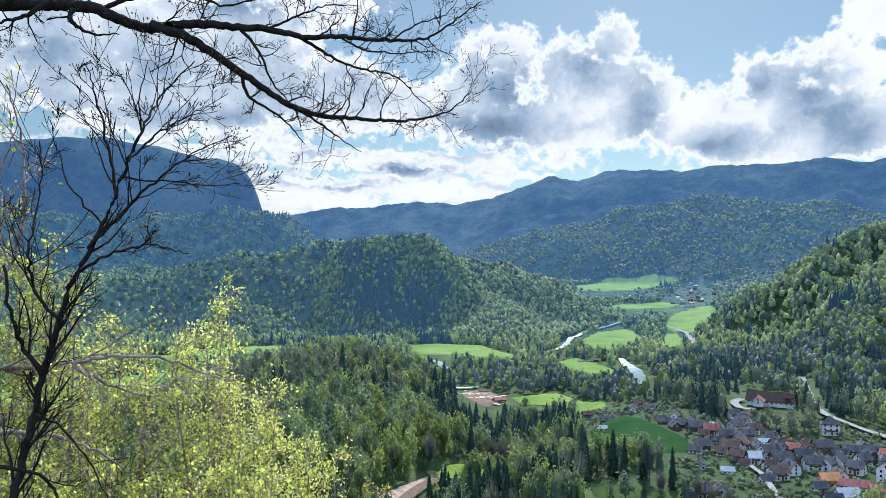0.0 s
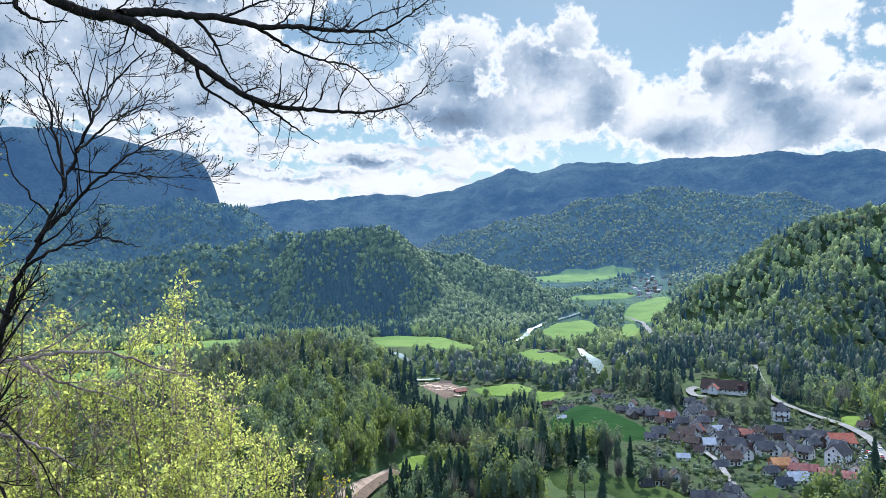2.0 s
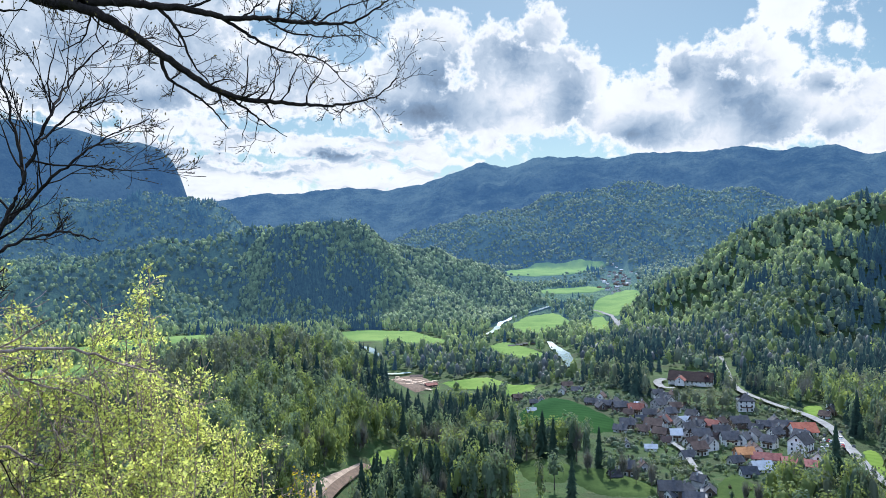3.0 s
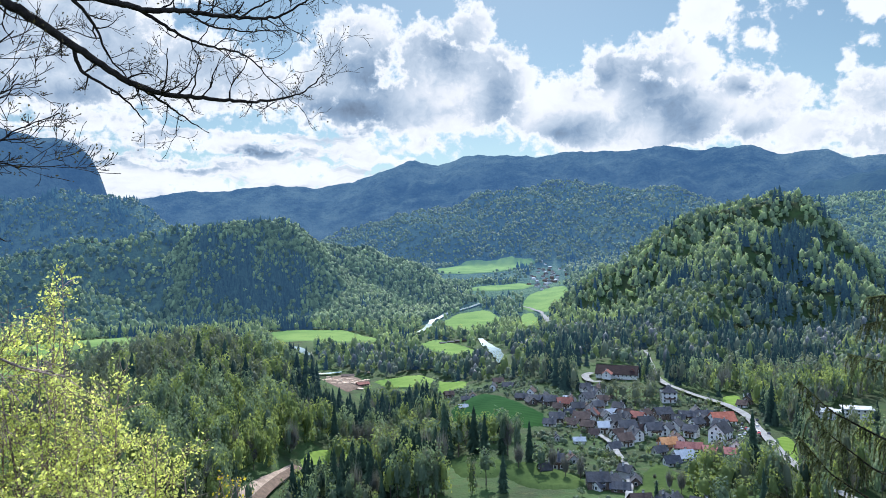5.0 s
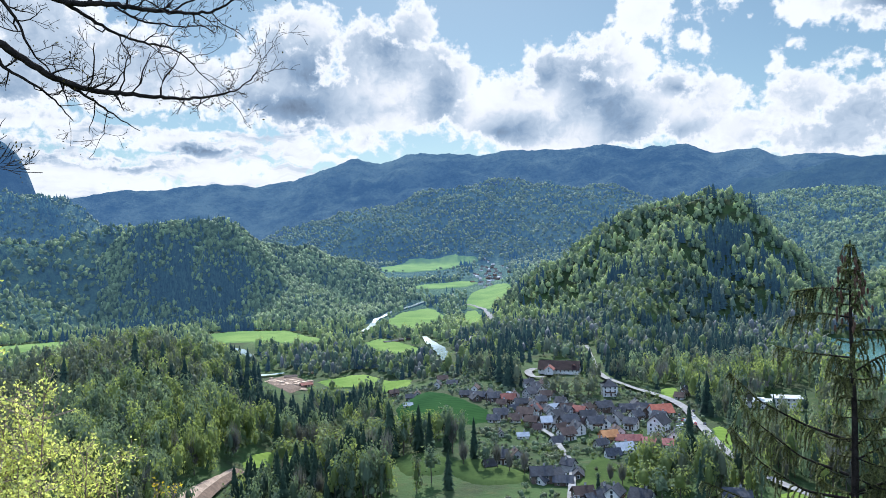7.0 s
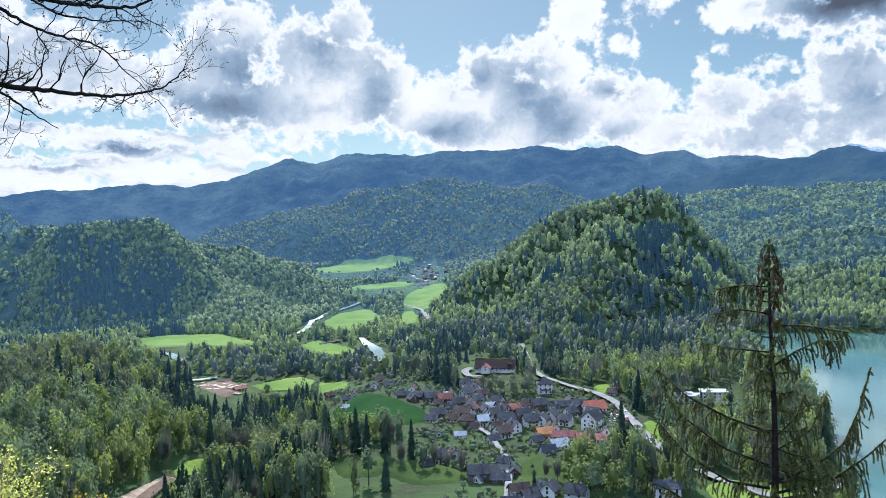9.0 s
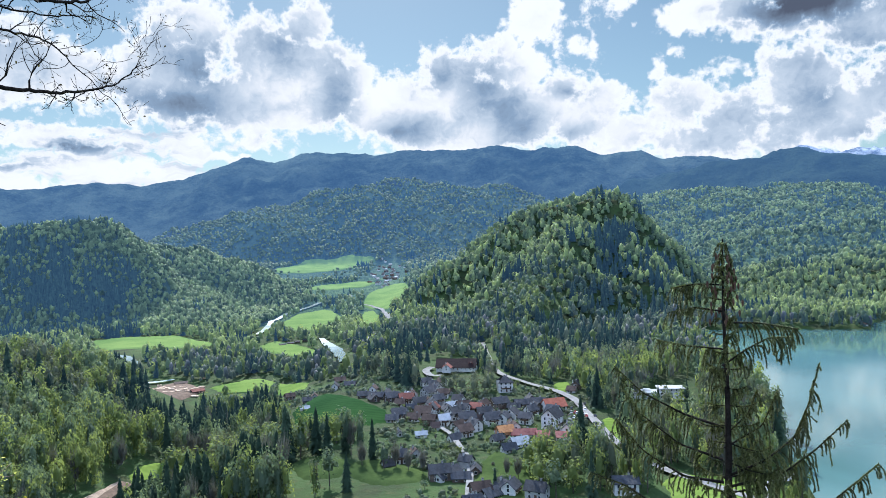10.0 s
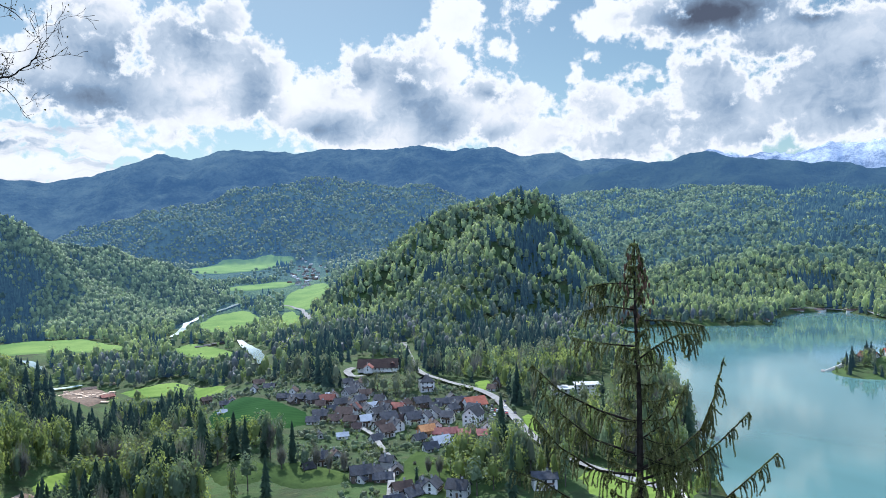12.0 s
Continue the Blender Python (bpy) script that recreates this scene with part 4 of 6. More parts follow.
def stamp(name, mat, shapes, x, y, z, wide, high, seed, label, category="trees"):
    """Many trees out of a few shapes, joined into one piece of woodland."""
    if not len(x):
        return
    rs = np.random.RandomState(seed)
    kind = rs.randint(len(shapes), size=len(x))
    vs, fs, ts, base = [], [], [], 0
    for k, (sv, sf) in enumerate(shapes):
        i = np.where(kind == k)[0]
        a = rs.uniform(0, 6.283, len(i))
        c, s = np.cos(a)[:, None], np.sin(a)[:, None]
        w, h = wide[i][:, None], high[i][:, None]
        v = np.stack([(sv[:, 0] * c - sv[:, 1] * s) * w + x[i][:, None], (sv[:, 0] * s + sv[:, 1] * c) * w + y[i][:, None], sv[:, 2] * h + z[i][:, None] - 0.4], -1)
        vs.append(v.reshape(-1, 3))
        fs.append((sf[None] + (np.arange(len(i)) * len(sv))[:, None, None] + base).reshape(-1, 3))
        ts.append(np.repeat(rs.uniform(0, 1, len(i)), len(sv)))
        base += len(i) * len(sv)
    ob = fast_mesh(name, np.concatenate(vs), np.concatenate(fs), mat, np.concatenate(ts), smooth=True)
    tagged(ob, label, category, kind="stuff")


LEAF_SHAPES = [[leaf_tree(50 + k, *spec) for k in range(6)] for spec in ((3, 0.24, 2, 2, 1.3), (12, 0.21, 2, 4, 1.4), (150, 0.135, 2, 6, 1.6), (0, 0.3, 1, 0, 1.2), (64, 0.175, 2, 6, 1.6))]
NEEDLE_SHAPES = [[needle_tree(40 + k, *spec) for k in range(5)] for spec in ((3, 6), (6, 8), (15, 14), (2, 5), (11, 11))]
BARE_SHAPES = [[bare_tree(70 + k, n) for k in range(4)] for n in (16, 40, 240, 10, 130)]


def seen_from_hill(x, y, d):
    """Whether a treetop at a place shows above the land between it and the viewpoint."""
    az, dist = np.radians(np.arange(-38, 68, 0.4)), np.geomspace(300, 3500, 240)
    a, r = np.meshgrid(az, dist, indexing="ij")
    rise = ((height((r * np.sin(a)).ravel(), (r * np.cos(a)).ravel()) + 6 - EYE) / r.ravel()).reshape(r.shape)
    horizon = np.maximum.accumulate(rise, axis=1)
    i = np.clip(np.round((np.degrees(np.arctan2(x, y)) + 38) / 0.4).astype(int), 0, len(az) - 1)
    j = np.clip(np.searchsorted(dist, d) - 3, 0, len(dist) - 1)
    return (height(x, y) + 24 - EYE) / d > horizon[i, j]


def tree_thing(kind, shape, mat, seed):
    """One single tree with a trunk and a crown, to be copied."""
    sv, sf = shape
    name, label = {"conifers": ("spruce", "tall dark green spruce in the valley"), "bare_trees": ("bare_tree", "grey leafless tree in the valley"), "young_trees": ("birch", "slender tree in bright fresh leaf"),
                   "budding_trees": ("budding_tree", "olive-brown tree coming into bud")}.get(kind, ("broadleaf_tree", "broadleaf tree in spring leaf"))
    root = tagged(new(name), label, "tree", "valley trees")
    t = Tubes()
    t.stem([(0, 0, -0.05), (0.01, 0, 0.4), (0, 0.01, 0.9), (0, 0, 1.5)], [0.06, 0.045, 0.03, 0.012], 6)
    t.mesh("trunk", BARK, root)
    ob = fast_mesh("crown", sv, sf, mat, np.full(len(sv), 0.5))
    ob.parent = root
    return root


def plant_woods():
    rs = np.random.RandomState(11)
    bands = [(318, 480, 3300, 2, 1.0), (480, 640, 3800, 4, 1.0), (640, 1000, 10000, 1, 1.05), (1000, 1400, 14500, 1, 1.12), (1400, 2350, 27000, 0, 1.25), (2350, 3480, 34000, 3, 1.5), (2350, 3200, 18000, 3, 1.3), (1470, 1680, 5200, 0, 1.15), (1460, 1840, 6500, 0, 1.1)]
    for k, (near, far, count, lod, grow) in enumerate(bands):
        n = count
        lake_side = k == 6       # the slopes beyond the lake take the nearer leaf colours, haze glow included
        az = radians(-36) + rs.uniform(0, 1, n) * radians(73 if k == 5 else 100)
        if lake_side:
            az = radians(36.9) + rs.uniform(0, 1, n) * radians(28)
        if k == 7:               # the steep face of the nearer hill is thickly wooded
            az = radians(-10) + rs.uniform(0, 1, n) * radians(11)
        if k == 8:               # and so is its sunny flank
            az = radians(0.4) + rs.uniform(0, 1, n) * radians(11.5)
        d = np.sqrt(rs.uniform(near ** 2, far ** 2, n))
        x, y = d * np.sin(az), d * np.cos(az)
        keep = seen_from_hill(x, y, d) | (rs.uniform(0, 1, n) < 0.05)
        x, y, d = x[keep], y[keep], d[keep]
        ok = open_ground(x, y) & ~((x > y * 1.15) & (d < 460)) & ~((y > 600) & (x > 40) & (x < 330) & (y < 1400) & (rs.uniform(0, 1, len(x)) < 0.35))
        x, y, d = x[ok], y[ok], d[ok]
        z = height(x, y)
        # leaves out trees that would hide meadows, houses or rivers from the viewpoint
        ok = np.ones(len(x), bool)
        for back in (0.25, 0.5, 0.8):
            reach = 1 + back * 17 / np.maximum(EYE - z, 25)
            ok &= open_ground(x * reach, y * reach, False, -9e9) | (rs.uniform(0, 1, len(x)) < 0.12) | (z > 40)
        x, y, z, d = x[ok], y[ok], z[ok], d[ok]
        ok = (z > -40) & ~((z < -0.2) & (inside_distance(x, y, LAKE) < 30))
        x, y, z, d = x[ok], y[ok], z[ok], d[ok]
        # stands of needle trees, beech and young leaves follow broad patches
        p = wave_noise(x, y, 190, 21) * 0.75 + wave_noise(x, y, 60, 22) * 0.4 + rs.normal(0, 0.3, len(x))
        q = wave_noise(x, y, 240, 31) * 0.5 + rs.normal(0, 0.6, len(x))
        sunny = np.hypot(x + 15, y - 415) < 45
        q, p = q + 0.8 * sunny, p - 0.5 * sunny
        p = p + 0.7 * ((np.hypot(x - 32, y - 548) < 60) | (np.hypot(x - 60, y - 432) < 32) | (np.hypot(x - 86, y - 470) < 28))
        low = z < 12
        bear = np.degrees(np.arctan2(x, y))
        # extra dark spruce on steep faces partly imitates shade; beech keeps lit flanks
        p = p + 0.75 * smooth01(bear, -14, -4) * (1 - smooth01(bear, 0.2, 1.0)) * (d > 1350) * (d < 1740) + 0.5 * (bear < -9.5) * (d > 2800) * (d < 3300)
        p = p + 1.0 * smooth01(bear, 33.4, 35.4) * (1 - smooth01(bear, 39, 41)) * (d > 950) * (d < 1175) - 0.5 * (bear > 29) * (bear < 37) * (d > 1180) * (d < 1320) + 0.15 * smooth01(bear, 27, 30) * (d < 900) * (d > 620) - 0.5 * (bear > 1.5) * (bear < 13) * (d > 1400)
        p = p + 0.6 * (np.hypot(x - 330, y - 640) < 130) + 0.55 * (np.hypot(x - 20, y - 560) < 80) + 0.05 * low - 0.35 * ((x < -10) & (d < 640))
        # extra dark spruce imitates cloud shade on slopes beyond the lake
        p = p + 0.9 * smooth01(bear, 51, 56) * (d > 1500)
        conifer = p > (0.7 if far < 1200 else 0.74)
        birch = ~conifer & (q > (0.5 if far < 700 else 0.42))
        olive = ~conifer & ~birch & ((np.hypot(x + 100, y - 560) < 75) | ((q < -0.45) & low) | ((q < -1.0)))
        grey = ~conifer & ~birch & ~olive & low & (d < 1000) & (rs.uniform(0, 1, len(x)) < 0.25)
        beech = ~(conifer | birch | olive | grey)
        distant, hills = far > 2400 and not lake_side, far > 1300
        # farther stands take the leaf copies toned for distance
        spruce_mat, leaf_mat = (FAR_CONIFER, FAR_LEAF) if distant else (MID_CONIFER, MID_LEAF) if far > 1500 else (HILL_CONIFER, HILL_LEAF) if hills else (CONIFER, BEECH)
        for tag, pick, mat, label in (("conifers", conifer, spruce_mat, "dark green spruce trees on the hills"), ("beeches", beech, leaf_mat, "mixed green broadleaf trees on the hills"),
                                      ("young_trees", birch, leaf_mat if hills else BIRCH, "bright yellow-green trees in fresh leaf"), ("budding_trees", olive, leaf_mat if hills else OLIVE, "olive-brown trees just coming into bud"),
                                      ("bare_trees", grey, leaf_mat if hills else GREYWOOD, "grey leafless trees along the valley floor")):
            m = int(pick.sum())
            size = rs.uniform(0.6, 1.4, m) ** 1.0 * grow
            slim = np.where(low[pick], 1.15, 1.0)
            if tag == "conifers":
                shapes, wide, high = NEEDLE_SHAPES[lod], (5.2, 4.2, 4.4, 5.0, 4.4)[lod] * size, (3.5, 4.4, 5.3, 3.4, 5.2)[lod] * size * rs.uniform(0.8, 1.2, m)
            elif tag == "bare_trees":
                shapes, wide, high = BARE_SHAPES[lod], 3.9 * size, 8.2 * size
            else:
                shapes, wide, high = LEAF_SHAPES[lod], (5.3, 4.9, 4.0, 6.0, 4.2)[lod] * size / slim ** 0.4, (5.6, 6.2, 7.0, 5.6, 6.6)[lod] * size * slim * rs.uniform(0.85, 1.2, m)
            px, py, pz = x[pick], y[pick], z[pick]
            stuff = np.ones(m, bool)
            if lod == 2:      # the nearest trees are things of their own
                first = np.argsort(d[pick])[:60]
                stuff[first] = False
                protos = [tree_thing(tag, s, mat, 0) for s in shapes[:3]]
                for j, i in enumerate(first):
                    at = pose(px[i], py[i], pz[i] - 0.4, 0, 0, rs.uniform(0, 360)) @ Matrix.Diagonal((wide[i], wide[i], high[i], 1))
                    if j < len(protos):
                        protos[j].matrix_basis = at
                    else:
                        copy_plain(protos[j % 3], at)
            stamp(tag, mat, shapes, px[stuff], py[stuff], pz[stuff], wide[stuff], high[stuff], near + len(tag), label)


def copy_plain(ob, m):
    """copy_thing for a thing whose pose m carries its own size."""
    made = copy_thing(ob, m)
    made.matrix_basis = m
    return made


plant_woods()


def snow_mountain():
    """The snowy range that shows over the last ridge."""
    rs = np.random.RandomState(3)
    a = np.arange(47, 68, 0.15)
    rows = []
    for k, (d, f) in enumerate(((4350, 0.0), (4450, 0.35), (4560, 0.62), (4660, 0.82), (4740, 0.95), (4800, 1.0))):
        crest = 606 + 20 * np.sin(a * 0.62 + 3.2) + 12 * np.sin(a * 1.7) + 4 * np.sin(a * 4.1 + 2)
        z = 200 + (crest - 200) * f + rs.normal(0, 3.5, len(a)) * (0.3 + 0.7 * f)
        rows.append(np.column_stack([d * np.sin(np.radians(a)), d * np.cos(np.radians(a)), z]))
    n = len(a)
    v = np.concatenate(rows)
    f = [(i * n + j, i * n + j + 1, (i + 1) * n + j + 1, (i + 1) * n + j) for i in range(len(rows) - 1) for j in range(n - 1)]
    ob = mesh_object("backdrop", v.tolist(), f, SNOW, smooth=True)
    tagged(ob, "snow-covered rocky range beyond the wooded ridges", "mountains", kind="structure")


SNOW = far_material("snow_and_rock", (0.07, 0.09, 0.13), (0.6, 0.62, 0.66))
snow_mountain()


def island_trees():
    rs = np.random.RandomState(61)
    protos = [tree_thing(t, LEAF_SHAPES[2][k], m, k) for k, (t, m) in enumerate((("beeches", BEECH), ("young_trees", BIRCH), ("budding_trees", OLIVE)))] + [tree_thing("conifers", NEEDLE_SHAPES[2][0], CONIFER, 9)]
    used = set()
    for k in range(110):
        a, q = rs.uniform(0, 6.28), rs.uniform(0.3, 1.02)
        x, y = 592 + 50 * q * math.cos(a), 346 + 32 * q * math.sin(a)
        if abs(x - 603) < 10 and y < 350:
            continue
        i = rs.randint(4)
        h = rs.uniform(2.0, 5.0) * (1.15 - 0.4 * q)
        at = pose(x, y, float(height(x, y)[0]) - 0.3, 0, 0, rs.uniform(0, 360)) @ Matrix.Diagonal((h * 0.85, h * 0.85, h, 1))
        if i in used:
            copy_plain(protos[i], at)
        else:
            protos[i].matrix_basis = at
            used.add(i)


island_trees()


# ================= single trees of the village =================
SINGLE_TREES = []
SINGLE_TREES += [(205, 315, 'spruce', 31), (165, 297, 'young', 17), (168, 289, 'young', 19), (171, 282, 'young', 18), (181, 288, 'beech', 17), (158, 276, 'young', 16), (160, 266, 'beech', 16), (169, 267, 'young', 15), (182, 273, 'beech', 16), (187, 269, 'young', 17), (157, 293, 'bare', 13), (154, 298, 'bare', 12), (171, 256, 'spruce', 24), (194, 306, 'beech', 19), (209, 308, 'young', 15), (207, 483, 'olive', 14), (211, 473, 'olive', 16), (217, 466, 'olive', 15), (225, 465, 'olive', 14), (210, 504, 'olive', 12), (236, 479, 'olive', 14), (217, 497, 'olive', 14), (226, 486, 'olive', 15), (72, 420, 'spruce', 30)]
SINGLE_TREES += [(238, 219, 'young', 7), (243, 224, 'young', 5), (283, 267, 'bare', 9), (290, 274, 'bare', 10), (300, 281, 'olive', 9), (318, 298, 'olive', 8), (275, 280, 'young', 11), (287, 292, 'beech', 12), (262, 292, 'young', 10), (300, 320, 'beech', 12), (196, 268, 'young', 9), (205, 276, 'olive', 10), (222, 282, 'young', 9), (316, 345, 'beech', 13), (338, 360, 'young', 12), (352, 380, 'beech', 14), (372, 404, 'spruce', 17), (390, 420, 'beech', 13)]
SINGLE_TREES += [(300, 388, 'beech', 9), (306, 385, 'young', 8), (313, 390, 'spruce', 13), (320, 388, 'beech', 8), (328, 386, 'young', 9), (295, 402, 'spruce', 15), (336, 392, 'beech', 10), (345, 400, 'spruce', 14), (290, 395, 'olive', 10)]
SINGLE_TREES += [(74, 397, 'spruce', 27), (78, 380, 'beech', 18), (86, 378, 'spruce', 28), (90, 371, 'spruce', 25), (62, 421, 'beech', 19), (55, 422, 'young', 20), (49, 441, 'young', 18), (17, 452, 'spruce', 33), (40, 458, 'bare', 20), (100, 373, 'spruce', 20), (108, 352, 'spruce', 24), (114, 335, 'bare', 15), (117, 326, 'bare', 13), (122, 320, 'bare', 14), (131, 316, 'beech', 9), (108, 335, 'beech', 14), (100, 344, 'bare', 15), (79, 324, 'beech', 17), (84, 313, 'spruce', 20), (144, 290, 'spruce', 10), (254, 332, 'beech', 17), (261, 357, 'spruce', 20)]


def plant_singles():
    rs = np.random.RandomState(83)
    protos = {"spruce": tree_thing("conifers", NEEDLE_SHAPES[2][1], CONIFER, 1), "olive": tree_thing("budding_trees", LEAF_SHAPES[2][1], OLIVE, 2), "young": tree_thing("young_trees", LEAF_SHAPES[2][2], BIRCH, 3),
              "beech": tree_thing("beeches", LEAF_SHAPES[2][3], BEECH, 4), "bare": tree_thing("bare_trees", BARE_SHAPES[2][1], GREYWOOD, 5)}
    rows = [(x, y, k, h) for x, y, k, h in SINGLE_TREES]
    # fruit trees and bushes in the gardens
    for _ in range(420):
        x, y = rs.uniform(108, 265), rs.uniform(285, 500)
        if inside_distance(np.array([x]), np.array([y]), VILLAGE)[0] < -2 and all(abs(x - h[0]) + abs(y - h[1]) > 9 for h in HOUSE_SPOTS):
            rows.append((x, y, ("beech", "young", "olive", "bare", "beech")[rs.randint(5)], rs.uniform(1.8, 4.6)))
    # hedges and rough bushes round the gardens, too many to count
    n = 6200
    x, y = rs.uniform(84, 275, n), rs.uniform(262, 640, n)
    near = np.min(np.hypot(x[:, None] - np.array([h[0] for h in HOUSE_SPOTS]), y[:, None] - np.array([h[1] for h in HOUSE_SPOTS])), axis=1)
    patch = wave_noise(x, y, 34, 91) + 0.5 * wave_noise(x, y, 12, 92)
    ok = (near > 8) & (patch > -0.15) & ((inside_distance(x, y, VILLAGE) < 6) | ((y > 500) & (x > 100) & (x < 190)))
    for c in CLEAR[:20]:
        if c[0] == "poly":
            ok &= inside_distance(x, y, [tuple(q) for q in c[1][::2]]) > 1
    for c in CLEAR:
        if c[0] == "line":
            ok &= np.min(np.hypot(x[:, None] - c[1][:, 0], y[:, None] - c[1][:, 1]), axis=1) > c[2].max() - 1.5
    x, y = x[ok], y[ok]
    kind = (wave_noise(x, y, 60, 93) + rs.normal(0, 0.5, len(x)) > 0.2).astype(int)
    for k, (mat, label) in enumerate(((BEECH, "dark green garden hedges and bushes"), (OLIVE, "olive green rough bushes between the houses"))):
        i = kind == k
        up = rs.uniform(0.6, 2.3, i.sum())
        stamp("bushes", mat, LEAF_SHAPES[1], x[i], y[i], height(x[i], y[i]), up * rs.uniform(0.9, 1.6, i.sum()), up, 95 + k, label, "bushes")
    # the belt of tall trees between the two dark meadows
    for k in range(84):
        u = rs.uniform()
        x, y = 20 + 92 * u + rs.normal(0, 5), 428 - 28 * u + rs.normal(0, 6)
        rows.append((x, y, ("spruce", "beech", "young", "spruce", "bare", "spruce")[rs.randint(6)], rs.uniform(11, 21) * (1.0 if x < 75 else 0.8)))
    used = set()
    for x, y, k, h in rows:
        up = h / (3.9 if k == "spruce" else 2.15)
        w = up * {"spruce": 0.6, "bare": 0.5}.get(k, 0.75) * rs.uniform(0.9, 1.3) * (1.5 if h < 5 else 1.0)
        at = pose(x, y, float(height(x, y)[0]) - 0.2, 0, 0, rs.uniform(0, 360)) @ Matrix.Diagonal((w, w, up, 1))
        if k in used:
            copy_plain(protos[k], at)
        else:
            protos[k].matrix_basis = at
            used.add(k)


plant_singles()



# ================= houses =================
def plaster(name, dark, light):
    return surface(name, dark, light, 0.5, 0.9, 0.15, detail_scale=6.0, vary=0.06)


def roof_tiles(name, dark, light, rough=0.8):
    """Courses of small tiles, weathered in patches."""
    m, n, out = material(name)
    p = n.add("ShaderNodeBsdfPrincipled")
    co = n.add("ShaderNodeTexCoord").outputs["Object"]
    w = n.add("ShaderNodeTexWave")
    w.bands_direction = "Z"
    n.put(w.inputs["Vector"], co)
    w.inputs["Scale"].default_value, w.inputs["Distortion"].default_value = 1.6, 0.6
    f = n.math("ADD", n.math("MULTIPLY", n.noise(co, 0.5, 5.0, 0.65), 0.7), n.math("MULTIPLY", n.noise(co, 5.0, 3.0, 0.6), 0.35))
    col = n.mix(n.range(f, 0.35, 0.68), (*dark, 1), (*light, 1))
    k = n.range(n.add("ShaderNodeObjectInfo").outputs["Random"], 0.0, 1.0, 0.75, 1.25, smooth=False)
    col = n.vmath("SCALE", col)
    n.put(col.node.inputs["Scale"], k)
    n.put(p.inputs["Base Color"], col)
    p.inputs["Roughness"].default_value, p.inputs["Specular IOR Level"].default_value = rough, 0.15
    b = n.add("ShaderNodeBump")
    b.inputs["Strength"].default_value, b.inputs["Distance"].default_value = 0.5, 0.06
    n.put(b.inputs["Height"], w.outputs["Fac"])
    n.put(p.inputs["Normal"], b.outputs[0])
    n.put(out.inputs[0], p.outputs[0])
    return m


def glass_pane(name):
    m, n, out = material(name)
    p = n.add("ShaderNodeBsdfPrincipled")
    p.inputs["Base Color"].default_value = (0.02, 0.025, 0.03, 1)
    p.inputs["Roughness"].default_value, p.inputs["Specular IOR Level"].default_value = 0.08, 0.6
    n.put(out.inputs[0], p.outputs[0])
    return m


WALLS = {"W": plaster("white_plaster", (0.5, 0.49, 0.47), (0.66, 0.65, 0.62)), "G": plaster("grey_plaster", (0.3, 0.3, 0.29), (0.42, 0.41, 0.39)),
         "D": surface("weathered_boards", (0.06, 0.045, 0.035), (0.15, 0.11, 0.085), 0.6, 0.9, 0.4, vary=0.2), "O": plaster("ochre_plaster", (0.35, 0.16, 0.08), (0.5, 0.25, 0.13))}
ROOFS = {"S": roof_tiles("slate_roof", (0.024, 0.026, 0.031), (0.06, 0.063, 0.072)), "B": roof_tiles("brown_tiles", (0.04, 0.028, 0.025), (0.09, 0.06, 0.05)),
         "R": roof_tiles("red_tiles", (0.12, 0.04, 0.03), (0.22, 0.08, 0.06)), "O": roof_tiles("orange_tiles", (0.32, 0.13, 0.05), (0.5, 0.24, 0.1)),
         "M": surface("pale_metal_roof", (0.3, 0.31, 0.32), (0.44, 0.45, 0.46), 0.4, 0.45, 0.1, metal=0.2), "P": roof_tiles("pink_red_roof", (0.25, 0.08, 0.07), (0.38, 0.16, 0.13)),
         "H": roof_tiles("bright_red_tiles", (0.3, 0.08, 0.05), (0.45, 0.15, 0.09)), "C": roof_tiles("dark_red_tiles", (0.018, 0.01, 0.011), (0.04, 0.02, 0.02))}
ROOF_WORD = {"S": "grey slate", "B": "brown tiled", "R": "dark red tiled", "O": "orange tiled", "M": "pale metal", "P": "pinkish red", "H": "bright red tiled", "C": "dark red tiled"}
WALL_WORD = {"W": "white plastered", "G": "grey plastered", "D": "weathered wooden", "O": "ochre plastered"}
PANE = glass_pane("window_glass")
WHITE_PAINT = surface("white_paint", (0.6, 0.6, 0.58), (0.75, 0.75, 0.73), 2.0, 0.6, 0.05)
DARK_WOOD = surface("dark_wood", (0.05, 0.03, 0.02), (0.12, 0.075, 0.05), 2.0, 0.8, 0.3)


def box_data(name, x0, x1, y0, y1, z0, z1, mat):
    me = bpy.data.meshes.new(name)
    me.from_pydata([(x, y, z) for z in (z0, z1) for y in (y0, y1) for x in (x0, x1)], [], [(0, 2, 3, 1), (4, 5, 7, 6), (0, 1, 5, 4), (2, 6, 7, 3), (0, 4, 6, 2), (1, 3, 7, 5)])
    me.materials.append(mat)
    return me


def shared(name, data, parent, m, label=""):
    ob = new(name, data)
    ob.parent = parent
    ob.matrix_basis = m
    return tagged(ob, label) if label else ob


FRAME_DATA = box_data("window", -0.6, 0.6, -0.06, 0.05, -0.75, 0.75, WHITE_PAINT)
PANE_DATA = box_data("pane", -0.5, 0.5, -0.09, -0.062, -0.65, 0.65, PANE)
DOOR_DATA = box_data("door", -0.5, 0.5, -0.08, 0.05, 0.0, 2.1, DARK_WOOD)
CHIMNEY_DATA = box_data("chimney", -0.4, 0.4, -0.35, 0.35, -1.2, 1.1, WALLS["G"])
CAP_DATA = box_data("cap", -0.5, 0.5, -0.45, 0.45, 1.104, 1.25, ROOFS["S"])


def window_at(root, m):
    w = shared("window", FRAME_DATA, root, m)
    shared("pane", PANE_DATA, w, Matrix())


